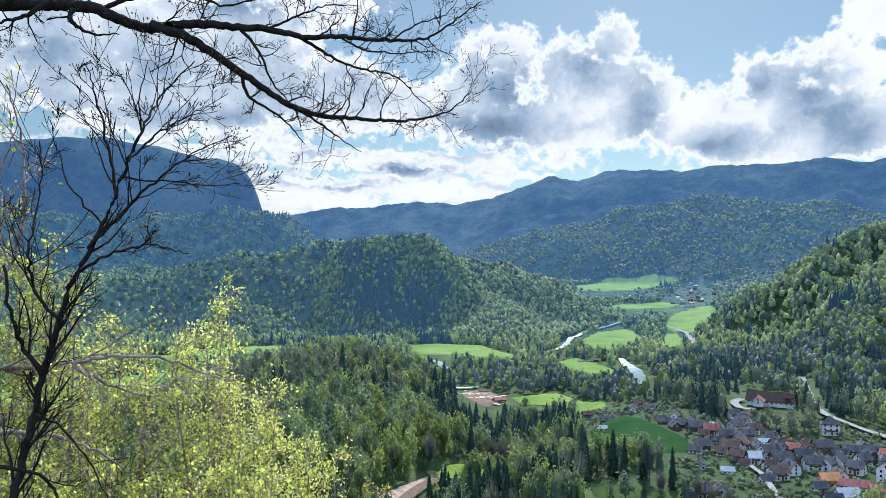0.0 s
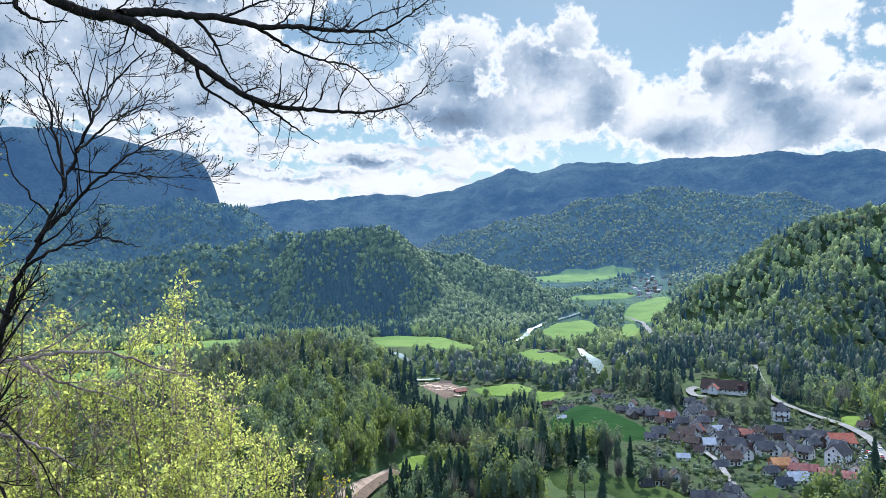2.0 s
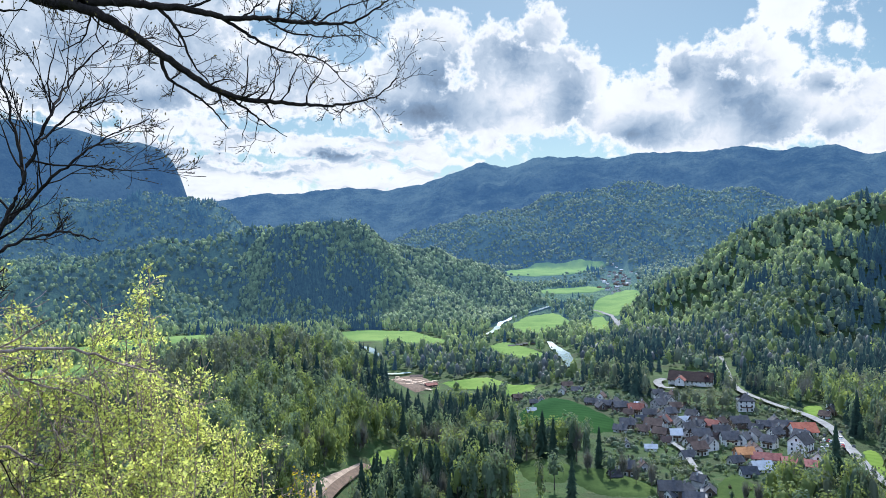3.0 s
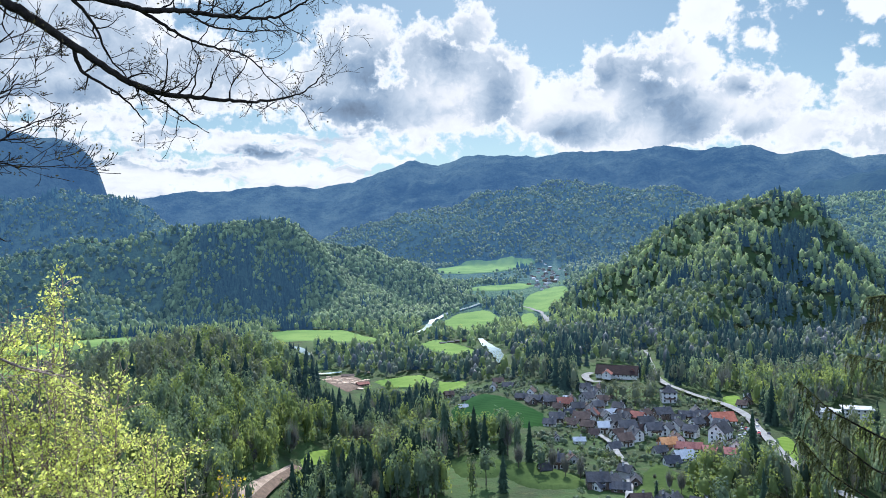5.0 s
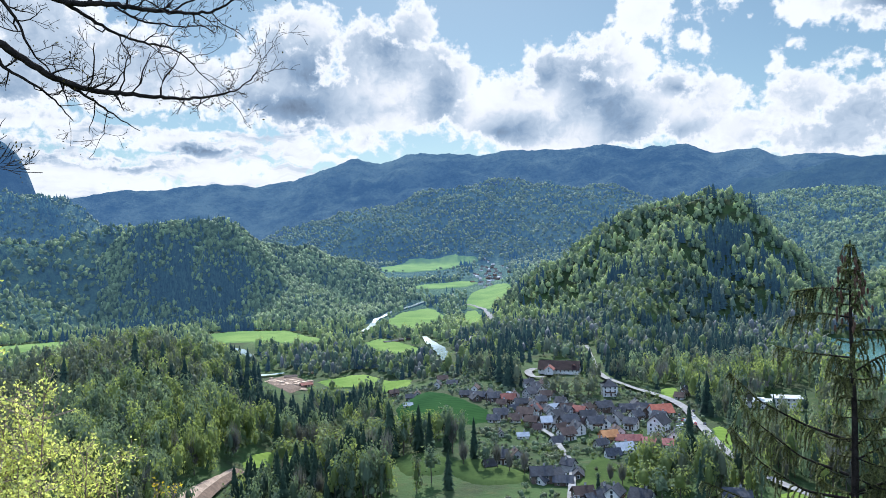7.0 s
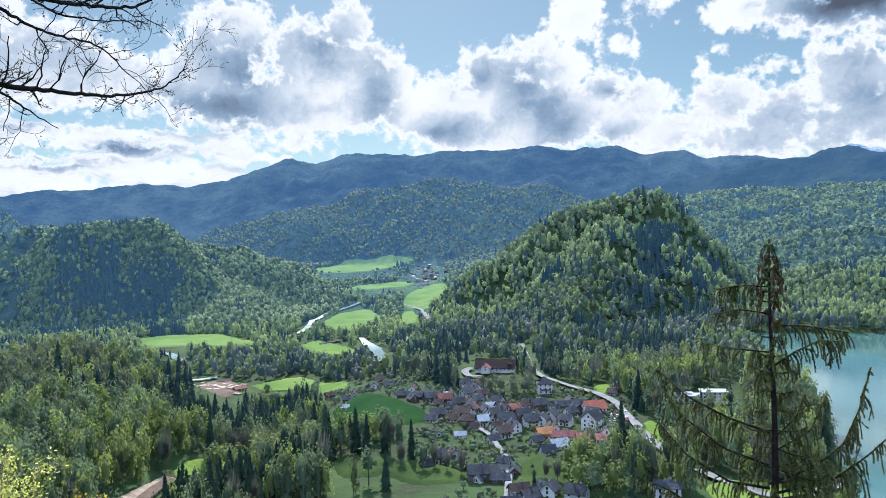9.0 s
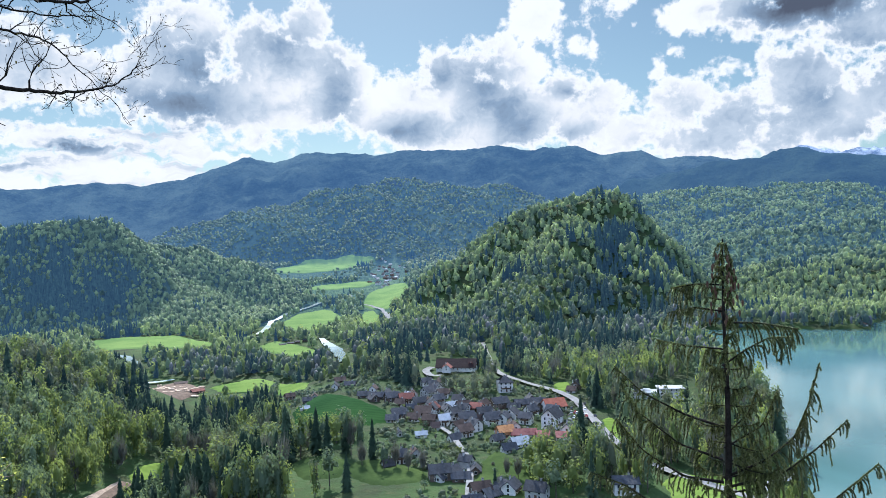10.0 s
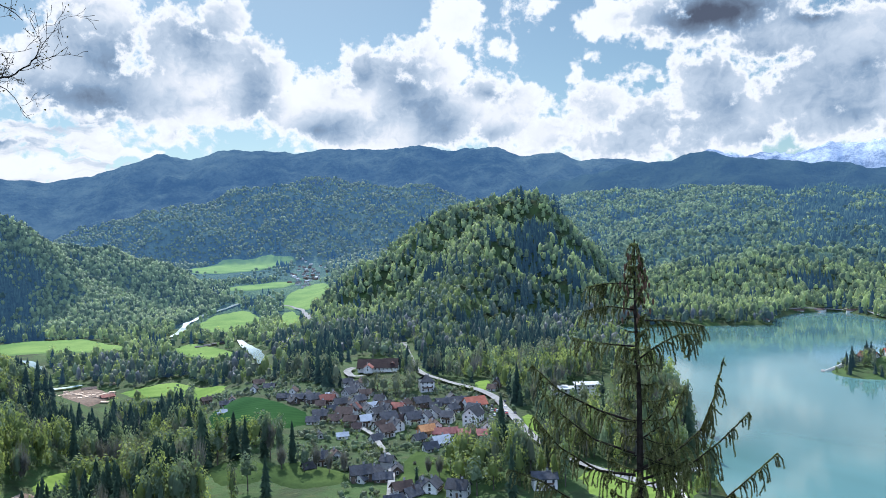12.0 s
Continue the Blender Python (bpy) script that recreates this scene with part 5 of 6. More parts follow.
def gable_house(x, y, w, d, storeys, roof, wall, turn, pitch=0.75, group="village houses", eave=0.7, hip=False, name="house", label=None, detail=True, z=None):
    """A house with a pitched roof; its ridge runs along its width."""
    ground = (float(height(x, y)[0]) if z is None else z) - 0.3
    face = math.degrees(math.atan2(-x, y))      # turned to the valley's viewpoint, then by its own angle
    root = new(name)
    root.matrix_basis = pose(x, y, ground, 0, 0, face + turn)
    tagged(root, label or f"{WALL_WORD[wall]} house with a {ROOF_WORD[roof]} roof", "house", group)
    rise_of = 2.35 if name != "house" or not detail or group != "village houses" else 2.0
    h = 0.3 + rise_of * storeys
    a, b = w / 2, d / 2
    rise = b * pitch
    ins = a - b * 0.9 if hip else a
    v = [(-a, -b, -1.5), (a, -b, -1.5), (a, b, -1.5), (-a, b, -1.5), (-a, -b, h), (a, -b, h), (a, b, h), (-a, b, h)]
    f = [(0, 1, 5, 4), (2, 3, 7, 6)]
    if hip:
        f += [(1, 2, 6, 5), (3, 0, 4, 7)]
    else:
        v += [(-a, 0, h + rise - 0.05), (a, 0, h + rise - 0.05)]
        f += [(1, 2, 6, 9, 5), (3, 0, 4, 8, 7)]
    mesh_object("wall", v, f, WALLS[wall], root)
    A, B = a + eave, b + eave
    drop = eave * pitch
    t = 0.28
    lo, top = h - drop, h + rise
    k = max(0.3, A - B) if hip else A
    v = []
    for dz in (0.0, t):
        v += [(-A, -B, lo + dz), (A, -B, lo + dz), (k, 0, top + dz), (-k, 0, top + dz), (-A, B, lo + dz), (A, B, lo + dz)]
    f = [(6, 7, 8, 9), (9, 8, 11, 10), (3, 2, 1, 0), (4, 5, 2, 3), (0, 1, 7, 6), (5, 4, 10, 11), (1, 2, 8, 7), (2, 5, 11, 8), (3, 0, 6, 9), (4, 3, 9, 10)]
    mesh_object("roof", v, f, ROOFS[roof], root)
    if not detail:
        return root
    ch = shared("chimney", CHIMNEY_DATA, root, pose(a * 0.35, b * 0.25, top - b * 0.25 * pitch + 0.5))
    shared("cap", CAP_DATA, ch, Matrix())
    shared("door", DOOR_DATA, root, pose(a * 0.1, -b - 0.03, 0.3))
    for s in range(storeys):
        zc = 0.3 + rise_of * s + 1.15
        n = max(2, int(w / 3.2))
        for i in range(n):
            xc = -a + w * (i + 0.5) / n
            if s or abs(xc - a * 0.1) > 1.2:
                window_at(root, pose(xc, -b - 0.01, zc))
        n = max(1, int(d / 3.6))
        for i in range(n):
            yc = -b + d * (i + 0.5) / n
            window_at(root, pose(a + 0.01, yc, zc, 0, 0, 90))
            window_at(root, pose(-a - 0.01, yc, zc, 0, 0, -90))
    if not hip and rise > 2.5:
        for sx in (1, -1):
            window_at(root, pose(sx * (a + 0.01), 0, h + rise * 0.3, 0, 0, 90 * sx))
    if storeys > 1 and wall == "W":      # a wooden balcony under the eaves
        mesh_object("balcony", [(-a * 0.7, -b - 1.1, 2.7), (a * 0.7, -b - 1.1, 2.7), (a * 0.7, -b - 0.02, 2.7), (-a * 0.7, -b - 0.02, 2.7), (-a * 0.7, -b - 1.1, 3.6), (a * 0.7, -b - 1.1, 3.6), (a * 0.7, -b - 0.02, 2.85), (-a * 0.7, -b - 0.02, 2.85)],
                    [(0, 3, 2, 1), (0, 1, 5, 4), (4, 5, 6, 7), (1, 2, 6, 5), (3, 0, 4, 7)], DARK_WOOD, root)
    return root


rs = np.random.RandomState(77)
for k, (hx, hy, hw, hd, hs, hr, hwall, ht) in enumerate(HOUSES):
    gable_house(hx, hy, hw * 0.66, hd * 0.7, min(hs, 2), hr, hwall, ht, 0.8)
    if k % 2 and k < 34:
        gable_house(hx - rs.uniform(7, 10) * (1 if k % 4 else -1), hy - rs.uniform(5, 8), hw * 0.5, hd * 0.55, 1, "SBSB"[rs.randint(4)], "WDGW"[rs.randint(4)], ht + rs.uniform(-20, 20), 0.9)
    if k % 3 != 1:      # a barn or a smaller house stands close by
        gable_house(hx + rs.uniform(8, 11) * (1 if k % 4 else -1), hy + rs.uniform(6, 9), hw * 0.58, hd * 0.6, 1 + k % 3 // 2, "SBSS"[rs.randint(4)], "WDGW"[rs.randint(4)], ht + 90, 0.9)

# the large house on the slope: long dark red roof with two gabled wings
conv = gable_house(251, 572, 33, 14, 1, "C", "W", -8, 0.85, "large houses", label="long white house with a dark red roof on a wooded slope", z=7)
gable_house(239, 565, 9, 7, 1, "R", "W", 82, 0.8, "large houses", label="gabled white wing with a red roof", z=8)
gable_house(262, 566, 9, 7, 1, "R", "W", 82, 0.8, "large houses", label="gabled white wing with a red roof", z=8)
gable_house(243, 470, 10, 10, 3, "S", "W", 10, 0.8, "large houses", hip=True, label="square white house with a dark hipped roof")
gable_house(243, 404, 13, 10, 2, "H", "W", 25, 0.8, "large houses", label="large white guesthouse with a bright red roof")
gable_house(219, 366, 10, 9, 3, "S", "W", 65, 0.9, "large houses", label="tall white villa with steep grey gables")
gable_house(224, 373, 7, 9, 3, "S", "W", -25, 0.9, "large houses", label="gabled wing of the tall white villa")
gable_house(188, 257, 10, 8, 2, "S", "W", 10, 0.5, "large houses", label="pale block of flats behind the spruce")


def flat_hotel(x, y, turn):
    """The white hotel by the lake: stepped flat-roofed blocks with rows of windows."""
    root = tagged(new("lake_hotel"), "white stepped hotel with flat pale roofs", "hotel")
    root.matrix_basis = pose(x, y, float(height(x, y)[0]), 0, 0, turn)
    for k, (x0, x1, y0, y1, z1) in enumerate(((-22, 6, -5, 5, 4.4), (6.01, 22, -2, 9, 6.4), (-14, 2, 5.01, 13, 3.6))):
        mesh_object("wall", [(a, b, c) for c in (-4, z1) for b in (y0, y1) for a in (x0, x1)], [(0, 1, 5, 4), (2, 6, 7, 3), (0, 4, 6, 2), (1, 3, 7, 5), (4, 5, 7, 6)], WALLS["W"], root)
        mesh_object("flat_roof", [(a, b, c) for c in (z1 + 0.01, z1 + 0.6) for b in (y0 - 0.8, y1 + 0.8) for a in (x0 - 0.8, x1 + (0.8 if k == 1 else -0.1))], [(0, 2, 3, 1), (4, 5, 7, 6), (0, 1, 5, 4), (2, 6, 7, 3), (0, 4, 6, 2), (1, 3, 7, 5)], ROOFS["M"], root)
        for s in range(int(z1 // 2.1)):
            n = int((x1 - x0) / 2.9)
            for i in range(n):
                window_at(root, pose(x0 + (x1 - x0) * (i + 0.5) / n, y0 - 0.01, 1.3 + 2.3 * s))


flat_hotel(318, 405, -30)


# ================= far hamlet, church, island =================
rs = np.random.RandomState(4)
for k in range(46):
    u = k / 46
    hx, hy = 650 + 260 * u + rs.normal(0, 26), 2010 + 640 * u + rs.normal(0, 40)
    gable_house(hx, hy, rs.uniform(8, 12), rs.uniform(7, 9), 2, "SBSSM"[rs.randint(5)], "WWGD"[rs.randint(4)], rs.uniform(-60, 60), group="far hamlet", detail=False)


def church(x, y, z, scale, label):
    root = tagged(new("church"), label, "church")
    root.matrix_basis = pose(x, y, z, 0, 0, math.degrees(math.atan2(-x, y)) + 60) @ Matrix.Scale(scale, 4)
    v = [(a, b, c) for c in (-3, 8) for b in (-5, 5) for a in (-9, 9)] + [(-9, 0, 13), (9, 0, 13)]
    mesh_object("nave", v, [(0, 1, 5, 4), (2, 6, 7, 3), (1, 3, 7, 9, 5), (0, 4, 8, 6, 2)], WALLS["W"], root)
    mesh_object("roof", [(-9.6, -5.6, 7.5), (9.6, -5.6, 7.5), (9.6, 0, 13.3), (-9.6, 0, 13.3), (-9.6, 5.6, 7.5), (9.6, 5.6, 7.5)], [(0, 1, 2, 3), (3, 2, 5, 4)], ROOFS["S"], root)
    mesh_object("tower", [(a, b, c) for c in (-3, 19) for b in (-2.4, 2.4) for a in (-14.01, -9.21)], [(0, 1, 5, 4), (2, 6, 7, 3), (0, 4, 6, 2), (1, 3, 7, 5), (4, 5, 7, 6)], WALLS["W"], root)
    mesh_object("spire", [(-14.4, -2.8, 19.01), (-8.8, -2.8, 19.01), (-8.8, 2.8, 19.01), (-14.4, 2.8, 19.01), (-11.6, 0, 29)], [(0, 1, 4), (1, 2, 4), (2, 3, 4), (3, 0, 4), (3, 2, 1, 0)], ROOFS["S"], root)


church(-600, 2330, float(height(-600, 2330)[0]), 1.5, "small white church with a dark spire on a wooded terrace")
for k in range(5):
    gable_house(-640 + 22 * k, 2320 + rs.normal(0, 12), 14, 10, 2, "SMB"[k % 3], "W", rs.uniform(-40, 40), group="terrace houses", detail=False)
gable_house(603, 347, 15, 10, 2, "H", "W", 20, 0.8, "island houses", label="white island house with a bright red roof", z=7.5)
gable_house(584, 357, 13, 9, 2, "R", "G", -30, 0.8, "island houses", label="grey stone island house with a red roof", z=6)

steps = tagged(new("island_stairs"), "pale stone stairs rising from the island landing", "stairs")
for k in range(24):
    u = k / 24
    sx, sy = 552 + 22 * u, 372 - 8 * u
    d = box_data("step", -1.2, 1.2, -0.9, 0.9, -3.0, 0.35, GRAVEL)
    shared("step", d, steps, pose(sx, sy, 0.4 + 7.2 * u, 0, 0, -20))
landing = box_data("landing", -5, 5, -1.4, 1.4, -2, 0.4, ASPHALT)
tagged(shared("landing_stage", landing, None, pose(550, 374, 0, 0, 0, 35)), "pale stone landing stage at the island shore", "landing stage")


# ================= cars, timber, boats =================
CAR_PAINT = [surface("car_paint_" + w, c, tuple(min(1, q * 1.2) for q in c), 1.0, 0.25, 0.0, spec=0.6) for w, c in (("white", (0.7, 0.7, 0.7)), ("black", (0.02, 0.02, 0.022)), ("silver", (0.35, 0.36, 0.38)), ("red", (0.35, 0.03, 0.03)))]
RUBBER = surface("rubber", (0.015, 0.015, 0.015), (0.03, 0.03, 0.03), 5.0, 0.9, 0.1)


def loft(name, rings, mat, parent):
    n = len(rings[0])
    v = [p for r in rings for p in r]
    f = [(i * n + j, i * n + (j + 1) % n, (i + 1) * n + (j + 1) % n, (i + 1) * n + j) for i in range(len(rings) - 1) for j in range(n)]
    f += [tuple(range(n))[::-1], tuple(range((len(rings) - 1) * n, len(rings) * n))]
    return mesh_object(name, v, f, mat, parent)


def car(x, y, turn, paint, word):
    root = tagged(new("car"), f"{word} parked car beside the village road", "car", "parked cars")
    root.matrix_basis = pose(x, y, float(height(x, y)[0]) + 1.3, 0, 0, turn)
    def ring(z, a, b, ox=0.0):
        return [(-a + ox, -b * 0.8, z), (-a * 0.92 + ox, -b, z), (a * 0.92 + ox, -b, z), (a + ox, -b * 0.75, z), (a + ox, b * 0.75, z), (a * 0.92 + ox, b, z), (-a * 0.92 + ox, b, z), (-a + ox, b * 0.8, z)]
    loft("body", [ring(0.25, 2.05, 0.82), ring(0.55, 2.15, 0.88), ring(0.9, 2.05, 0.86)], paint, root)
    loft("glasshouse", [ring(0.904, 1.45, 0.78, -0.2), ring(1.4, 1.0, 0.64, -0.25)], PANE, root)
    loft("car_roof", [ring(1.404, 1.02, 0.66, -0.25), ring(1.46, 0.9, 0.58, -0.25)], paint, root)
    for sx in (-1.3, 1.3):
        for sy in (-0.8, 0.8):
            w = [[(sx + 0.32 * math.cos(k * 0.785), sy + o, 0.32 + 0.32 * math.sin(k * 0.785)) for k in range(8)] for o in (-0.11, 0.11)]
            loft("wheel", w, RUBBER, root)


rs = np.random.RandomState(9)
WORDS = ("white", "black", "silver", "red")
for k in range(15):
    u = k / 14
    q = rs.randint(4)
    car(231 + 24 * u + rs.normal(0, 2.5) + (5 if k % 2 else 0), 366 + 34 * u - (5 if k % 2 else 0), 55 + rs.normal(0, 6) + 90 * (k % 3 == 0), CAR_PAINT[q], WORDS[q])
for cx, cy, ct in ((266, 404, 60), (240, 353, 60), (231, 327, 70), (252, 372, 60)):
    car(cx, cy, ct, CAR_PAINT[1], "black")

TIMBER = surface("sawn_timber", (0.4, 0.28, 0.19), (0.64, 0.48, 0.35), 0.8, 0.85, 0.3, vary=0.25)


def timber_stack(x, y, turn, w, d, h):
    root = tagged(new("timber_stack"), "stack of pale reddish sawn timber in a yard", "timber", "timber stacks")
    root.matrix_basis = pose(x, y, float(height(x, y)[0]) + 0.4, 0, 0, turn)
    rows = max(2, int(h / 0.5))
    for k in range(rows):
        for j in range(2):
            shared("timber_pack", box_data("timber_pack", -w / 2 + 0.2 * (k % 2), w / 2 - 0.2 * (k % 2), -d / 2 + j * d / 2 + 0.1, -d / 2 + (j + 1) * d / 2 - 0.1, k * 0.5, k * 0.5 + 0.42, TIMBER), root, Matrix())


for k in range(34):
    timber_stack(40 + rs.normal(0, 13), 798 + rs.normal(0, 26), rs.uniform(-40, 40), rs.uniform(4, 9), rs.uniform(2, 4), rs.uniform(1.2, 2.8))
gable_house(47, 842, 13, 7, 1, "B", "D", 5, 0.4, "sheds", detail=False, label="low timber shed with a brown tiled roof")
gable_house(58, 770, 12, 7, 1, "R", "D", 25, 0.5, "sheds", detail=False, label="small shed with a red roof")
for k in range(4):
    gable_house(205 + 12 * k, 1105 + 2 * k, 9, 5, 1, "S", "D", 10, 0.4, "hay barns", detail=False, label="dark wooden hay barn on a meadow")


# ================= far lake shore =================
for bx, by, bw, bt in ((935, 672, 16, 10), (962, 655, 12, -20), (985, 620, 20, 5), (800, 622, 12, 30)):
    gable_house(bx, by, bw, 8, 1, "B", "W", bt, 0.4, "lakeside houses", detail=False, label="low white lakeside house under trees", z=1.0)
ribbon("promenade", [(905, 682), (945, 668), (985, 645), (1000, 628), (965, 590), (930, 545)], 2.0, ASPHALT, 0.9, "pale promenade along the far lake shore", "path")
for k in range(9):
    jetty = box_data("jetty", -5, 5, -0.8, 0.8, -1.0, 0.35, SOIL)
    if k % 3 == 0:
        tagged(shared("jetty", jetty, None, pose(900 + 9 * k, 676 - 4 * k, 0, 0, 0, 60)), "small pale jetty at the lake shore", "jetty", "jetties")

# limbs: bearing and rise of their bends in degrees; distance; thickness at both ends
OAK_LIMBS = [
    ([(-38.7, 17.2), (-34.8, 17.0), (-31.0, 17.1), (-27.3, 17.7), (-25.2, 17.7), (-23.6, 17.1), (-21.9, 16.8), (-20.4, 17.1)], 8.4, 0.085, 0.05),
    ([(-20.4, 17.1), (-18.4, 17.5), (-13.5, 17.5), (-10.6, 17.1), (-8.0, 17.3), (-4.1, 17.1), (-1.1, 17.3), (3.0, 19.9)], 8.4, 0.05, 0.006),
    ([(-21.5, 17.1), (-18.8, 16.4), (-11.8, 12.2), (-9.7, 11.5), (-3.7, 11.2), (-1.1, 11.5), (0.7, 12.1), (2.2, 13.4)], 8.4, 0.055, 0.005),
    ([(-15.2, 14.1), (-14.9, 12.6), (-13.3, 11.9), (-11.6, 10.7), (-10.6, 9.4)], 8.4, 0.022, 0.005),
    ([(-12.0, 12.3), (-9.7, 11.1), (-8.0, 9.9), (-6.3, 8.9)], 8.4, 0.02, 0.004),
    ([(-15.4, 17.4), (-13.9, 15.9), (-13.2, 14.0), (-12.0, 12.6), (-11.2, 11.7)], 8.4, 0.02, 0.005),
]
OAK_LIMBS += [
    ([(-10.8, 17.0), (-8.2, 15.6), (-6.3, 15.0), (-3.7, 14.7), (-0.6, 11.7)], 8.4, 0.02, 0.004),
    ([(-8.0, 17.3), (-6.3, 16.4), (-3.7, 16.2), (-0.6, 16.4)], 8.4, 0.014, 0.004),
    ([(-24.9, 17.7), (-22.7, 18.8), (-19.2, 19.5), (-16.4, 18.8), (-13.5, 19.8)], 8.4, 0.03, 0.006),
    ([(-13.5, 17.5), (-11.4, 18.5), (-8.9, 19.5), (-6.3, 19.5)], 8.4, 0.016, 0.004),
    ([(-26.6, 17.7), (-27.0, 16.6), (-25.4, 16.0), (-23.7, 16.2)], 8.4, 0.03, 0.006),
    ([(-4.1, 17.1), (-1.9, 18.4), (0.3, 18.9), (1.4, 20.4)], 8.4, 0.012, 0.003),
]
OAK_LIMBS += [
    ([(-28.0, 17.8), (-29.7, 16.5), (-31.0, 16.0), (-32.0, 15.1)], 8.4, 0.03, 0.006),
]
ASH_LIMBS = [
    ([(-31.1, -24.3), (-30.5, -18.1), (-28.2, -7.2), (-26.4, -0.6), (-24.6, 3.0), (-22.2, 9.8), (-20.7, 12.6), (-18.6, 14.9)], 5.3, 0.034, 0.004),
    ([(-26.4, -0.6), (-24.8, 0.8), (-21.9, 1.8), (-20.2, 1.4), (-18.9, 1.1)], 5.3, 0.0124, 0.0032),
    ([(-25.5, 1.4), (-23.4, 4.0), (-21.7, 5.9), (-18.7, 8.4), (-15.9, 9.8)], 5.3, 0.0155, 0.0032),
    ([(-23.8, 5.2), (-24.4, 8.9), (-25.2, 12.3), (-25.9, 14.0)], 5.3, 0.0112, 0.0032),
    ([(-28.2, -7.2), (-29.4, -5.4), (-30.2, -3.0), (-30.6, 0.2)], 5.3, 0.0186, 0.008),
    ([(-28.6, -9.8), (-27.3, -10.3), (-25.6, -12.5), (-24.1, -15.6)], 5.3, 0.009, 0.003),
]
ASH_LIMBS += [
    ([(-23.0, 7.6), (-21.1, 9.7), (-19.1, 11.0), (-16.7, 12.1)], 5.3, 0.0087, 0.0025),
    ([(-22.2, 9.8), (-22.4, 12.2), (-21.8, 14.6)], 5.3, 0.0062, 0.0025),
    ([(-27.0, -3.7), (-28.8, -1.7), (-29.2, 1.3), (-28.4, 5.6), (-28.6, 8.6)], 5.3, 0.0124, 0.0032),
    ([(-31.9, -12.8), (-29.0, -13.1), (-27.5, -14.4), (-26.9, -15.9)], 5.3, 0.015, 0.008),
    ([(-24.6, 3.0), (-26.8, 5.6), (-27.6, 8.3), (-28.0, 10.1)], 5.3, 0.0074, 0.0025),
    ([(-23.5, 6.5), (-20.3, 6.3), (-17.5, 6.0), (-15.3, 6.3)], 5.3, 0.0074, 0.0025),
]
SIDE_BRANCH = [
    ([(-33.2, -6.8), (-30.7, -6.7), (-27.4, -6.5), (-23.9, -6.2), (-20.5, -6.3), (-18.6, -7.3), (-15.4, -8.2)], 5.7, 0.02, 0.004),
    ([(-26.4, -6.6), (-23.8, -8.4), (-20.9, -9.2), (-18.9, -10.5)], 5.7, 0.012, 0.003),
    ([(-32.5, -10.6), (-29.3, -10.8), (-26.3, -11.5), (-22.7, -13.9)], 5.7, 0.02, 0.006),
    ([(-32.6, -3.1), (-30.1, 0.2), (-29.4, 3.6), (-29.6, 8.5), (-30.6, 12.1)], 5.7, 0.02, 0.004),
    ([(-31.8, 3.5), (-30.9, 6.5), (-29.9, 9.6)], 5.7, 0.012, 0.003),
]
SPRUCE_LIMBS = [
    ([(43.2, -3.3), (41.5, -3.2), (39.8, -3.5)], 11.0, 0.012, 0.004),
    ([(43.2, -5.2), (41.3, -4.9), (39.5, -5.3)], 11.0, 0.014, 0.004),
    ([(43.2, -6.0), (45.5, -6.0), (48.1, -6.4)], 11.0, 0.016, 0.005),
    ([(43.1, -9.1), (44.7, -7.9), (46.3, -7.0), (47.7, -7.0)], 11.0, 0.016, 0.005),
    ([(43.2, -7.9), (40.6, -7.7), (38.6, -7.3)], 11.0, 0.014, 0.005),
    ([(43.1, -13.4), (40.4, -12.6), (37.5, -11.2), (35.5, -9.3)], 11.0, 0.02, 0.006),
]
SPRUCE_LIMBS += [
    ([(43.0, -15.6), (40.0, -14.7), (37.3, -12.7), (36.0, -10.8)], 11.0, 0.02, 0.006),
    ([(43.0, -17.1), (40.3, -16.9), (37.4, -15.3), (35.5, -13.1)], 11.0, 0.022, 0.006),
    ([(43.0, -16.8), (45.7, -15.5), (47.7, -13.8), (48.7, -11.4), (49.4, -8.7)], 11.0, 0.02, 0.006),
    ([(43.0, -17.5), (46.9, -16.2), (49.0, -14.5), (51.0, -12.4)], 11.0, 0.022, 0.006),
    ([(42.9, -20.9), (47.9, -19.5), (50.7, -17.0), (52.8, -15.0)], 11.0, 0.022, 0.006),
    ([(42.9, -20.6), (39.4, -19.6), (36.0, -17.7), (33.5, -16.9)], 11.0, 0.022, 0.006),
]
SPRUCE_LIMBS += [
    ([(43.1, -14.0), (44.8, -12.3), (45.4, -10.7)], 11.0, 0.014, 0.005),
    ([(43.1, -14.8), (45.7, -13.1), (46.7, -10.7)], 11.0, 0.014, 0.005),
    ([(42.9, -23.1), (37.6, -21.9), (33.4, -19.7), (31.7, -18.9)], 11.0, 0.024, 0.006),
]
SPRUCE_TOP = (7.75, 8.00, 109.99)



# ================= the trees beside the viewpoint =================
def spline(pts, step):
    p = np.asarray(pts, float)
    s = np.concatenate([[0], np.cumsum(np.linalg.norm(np.diff(p, axis=0), axis=1))])
    u = np.linspace(0, s[-1], max(4, int(s[-1] / step)))
    q = np.column_stack([np.interp(u, s, p[:, k]) for k in range(3)])
    for _ in range(3):
        q[1:-1] = (q[:-2] + 2 * q[1:-1] + q[2:]) / 4
    return q


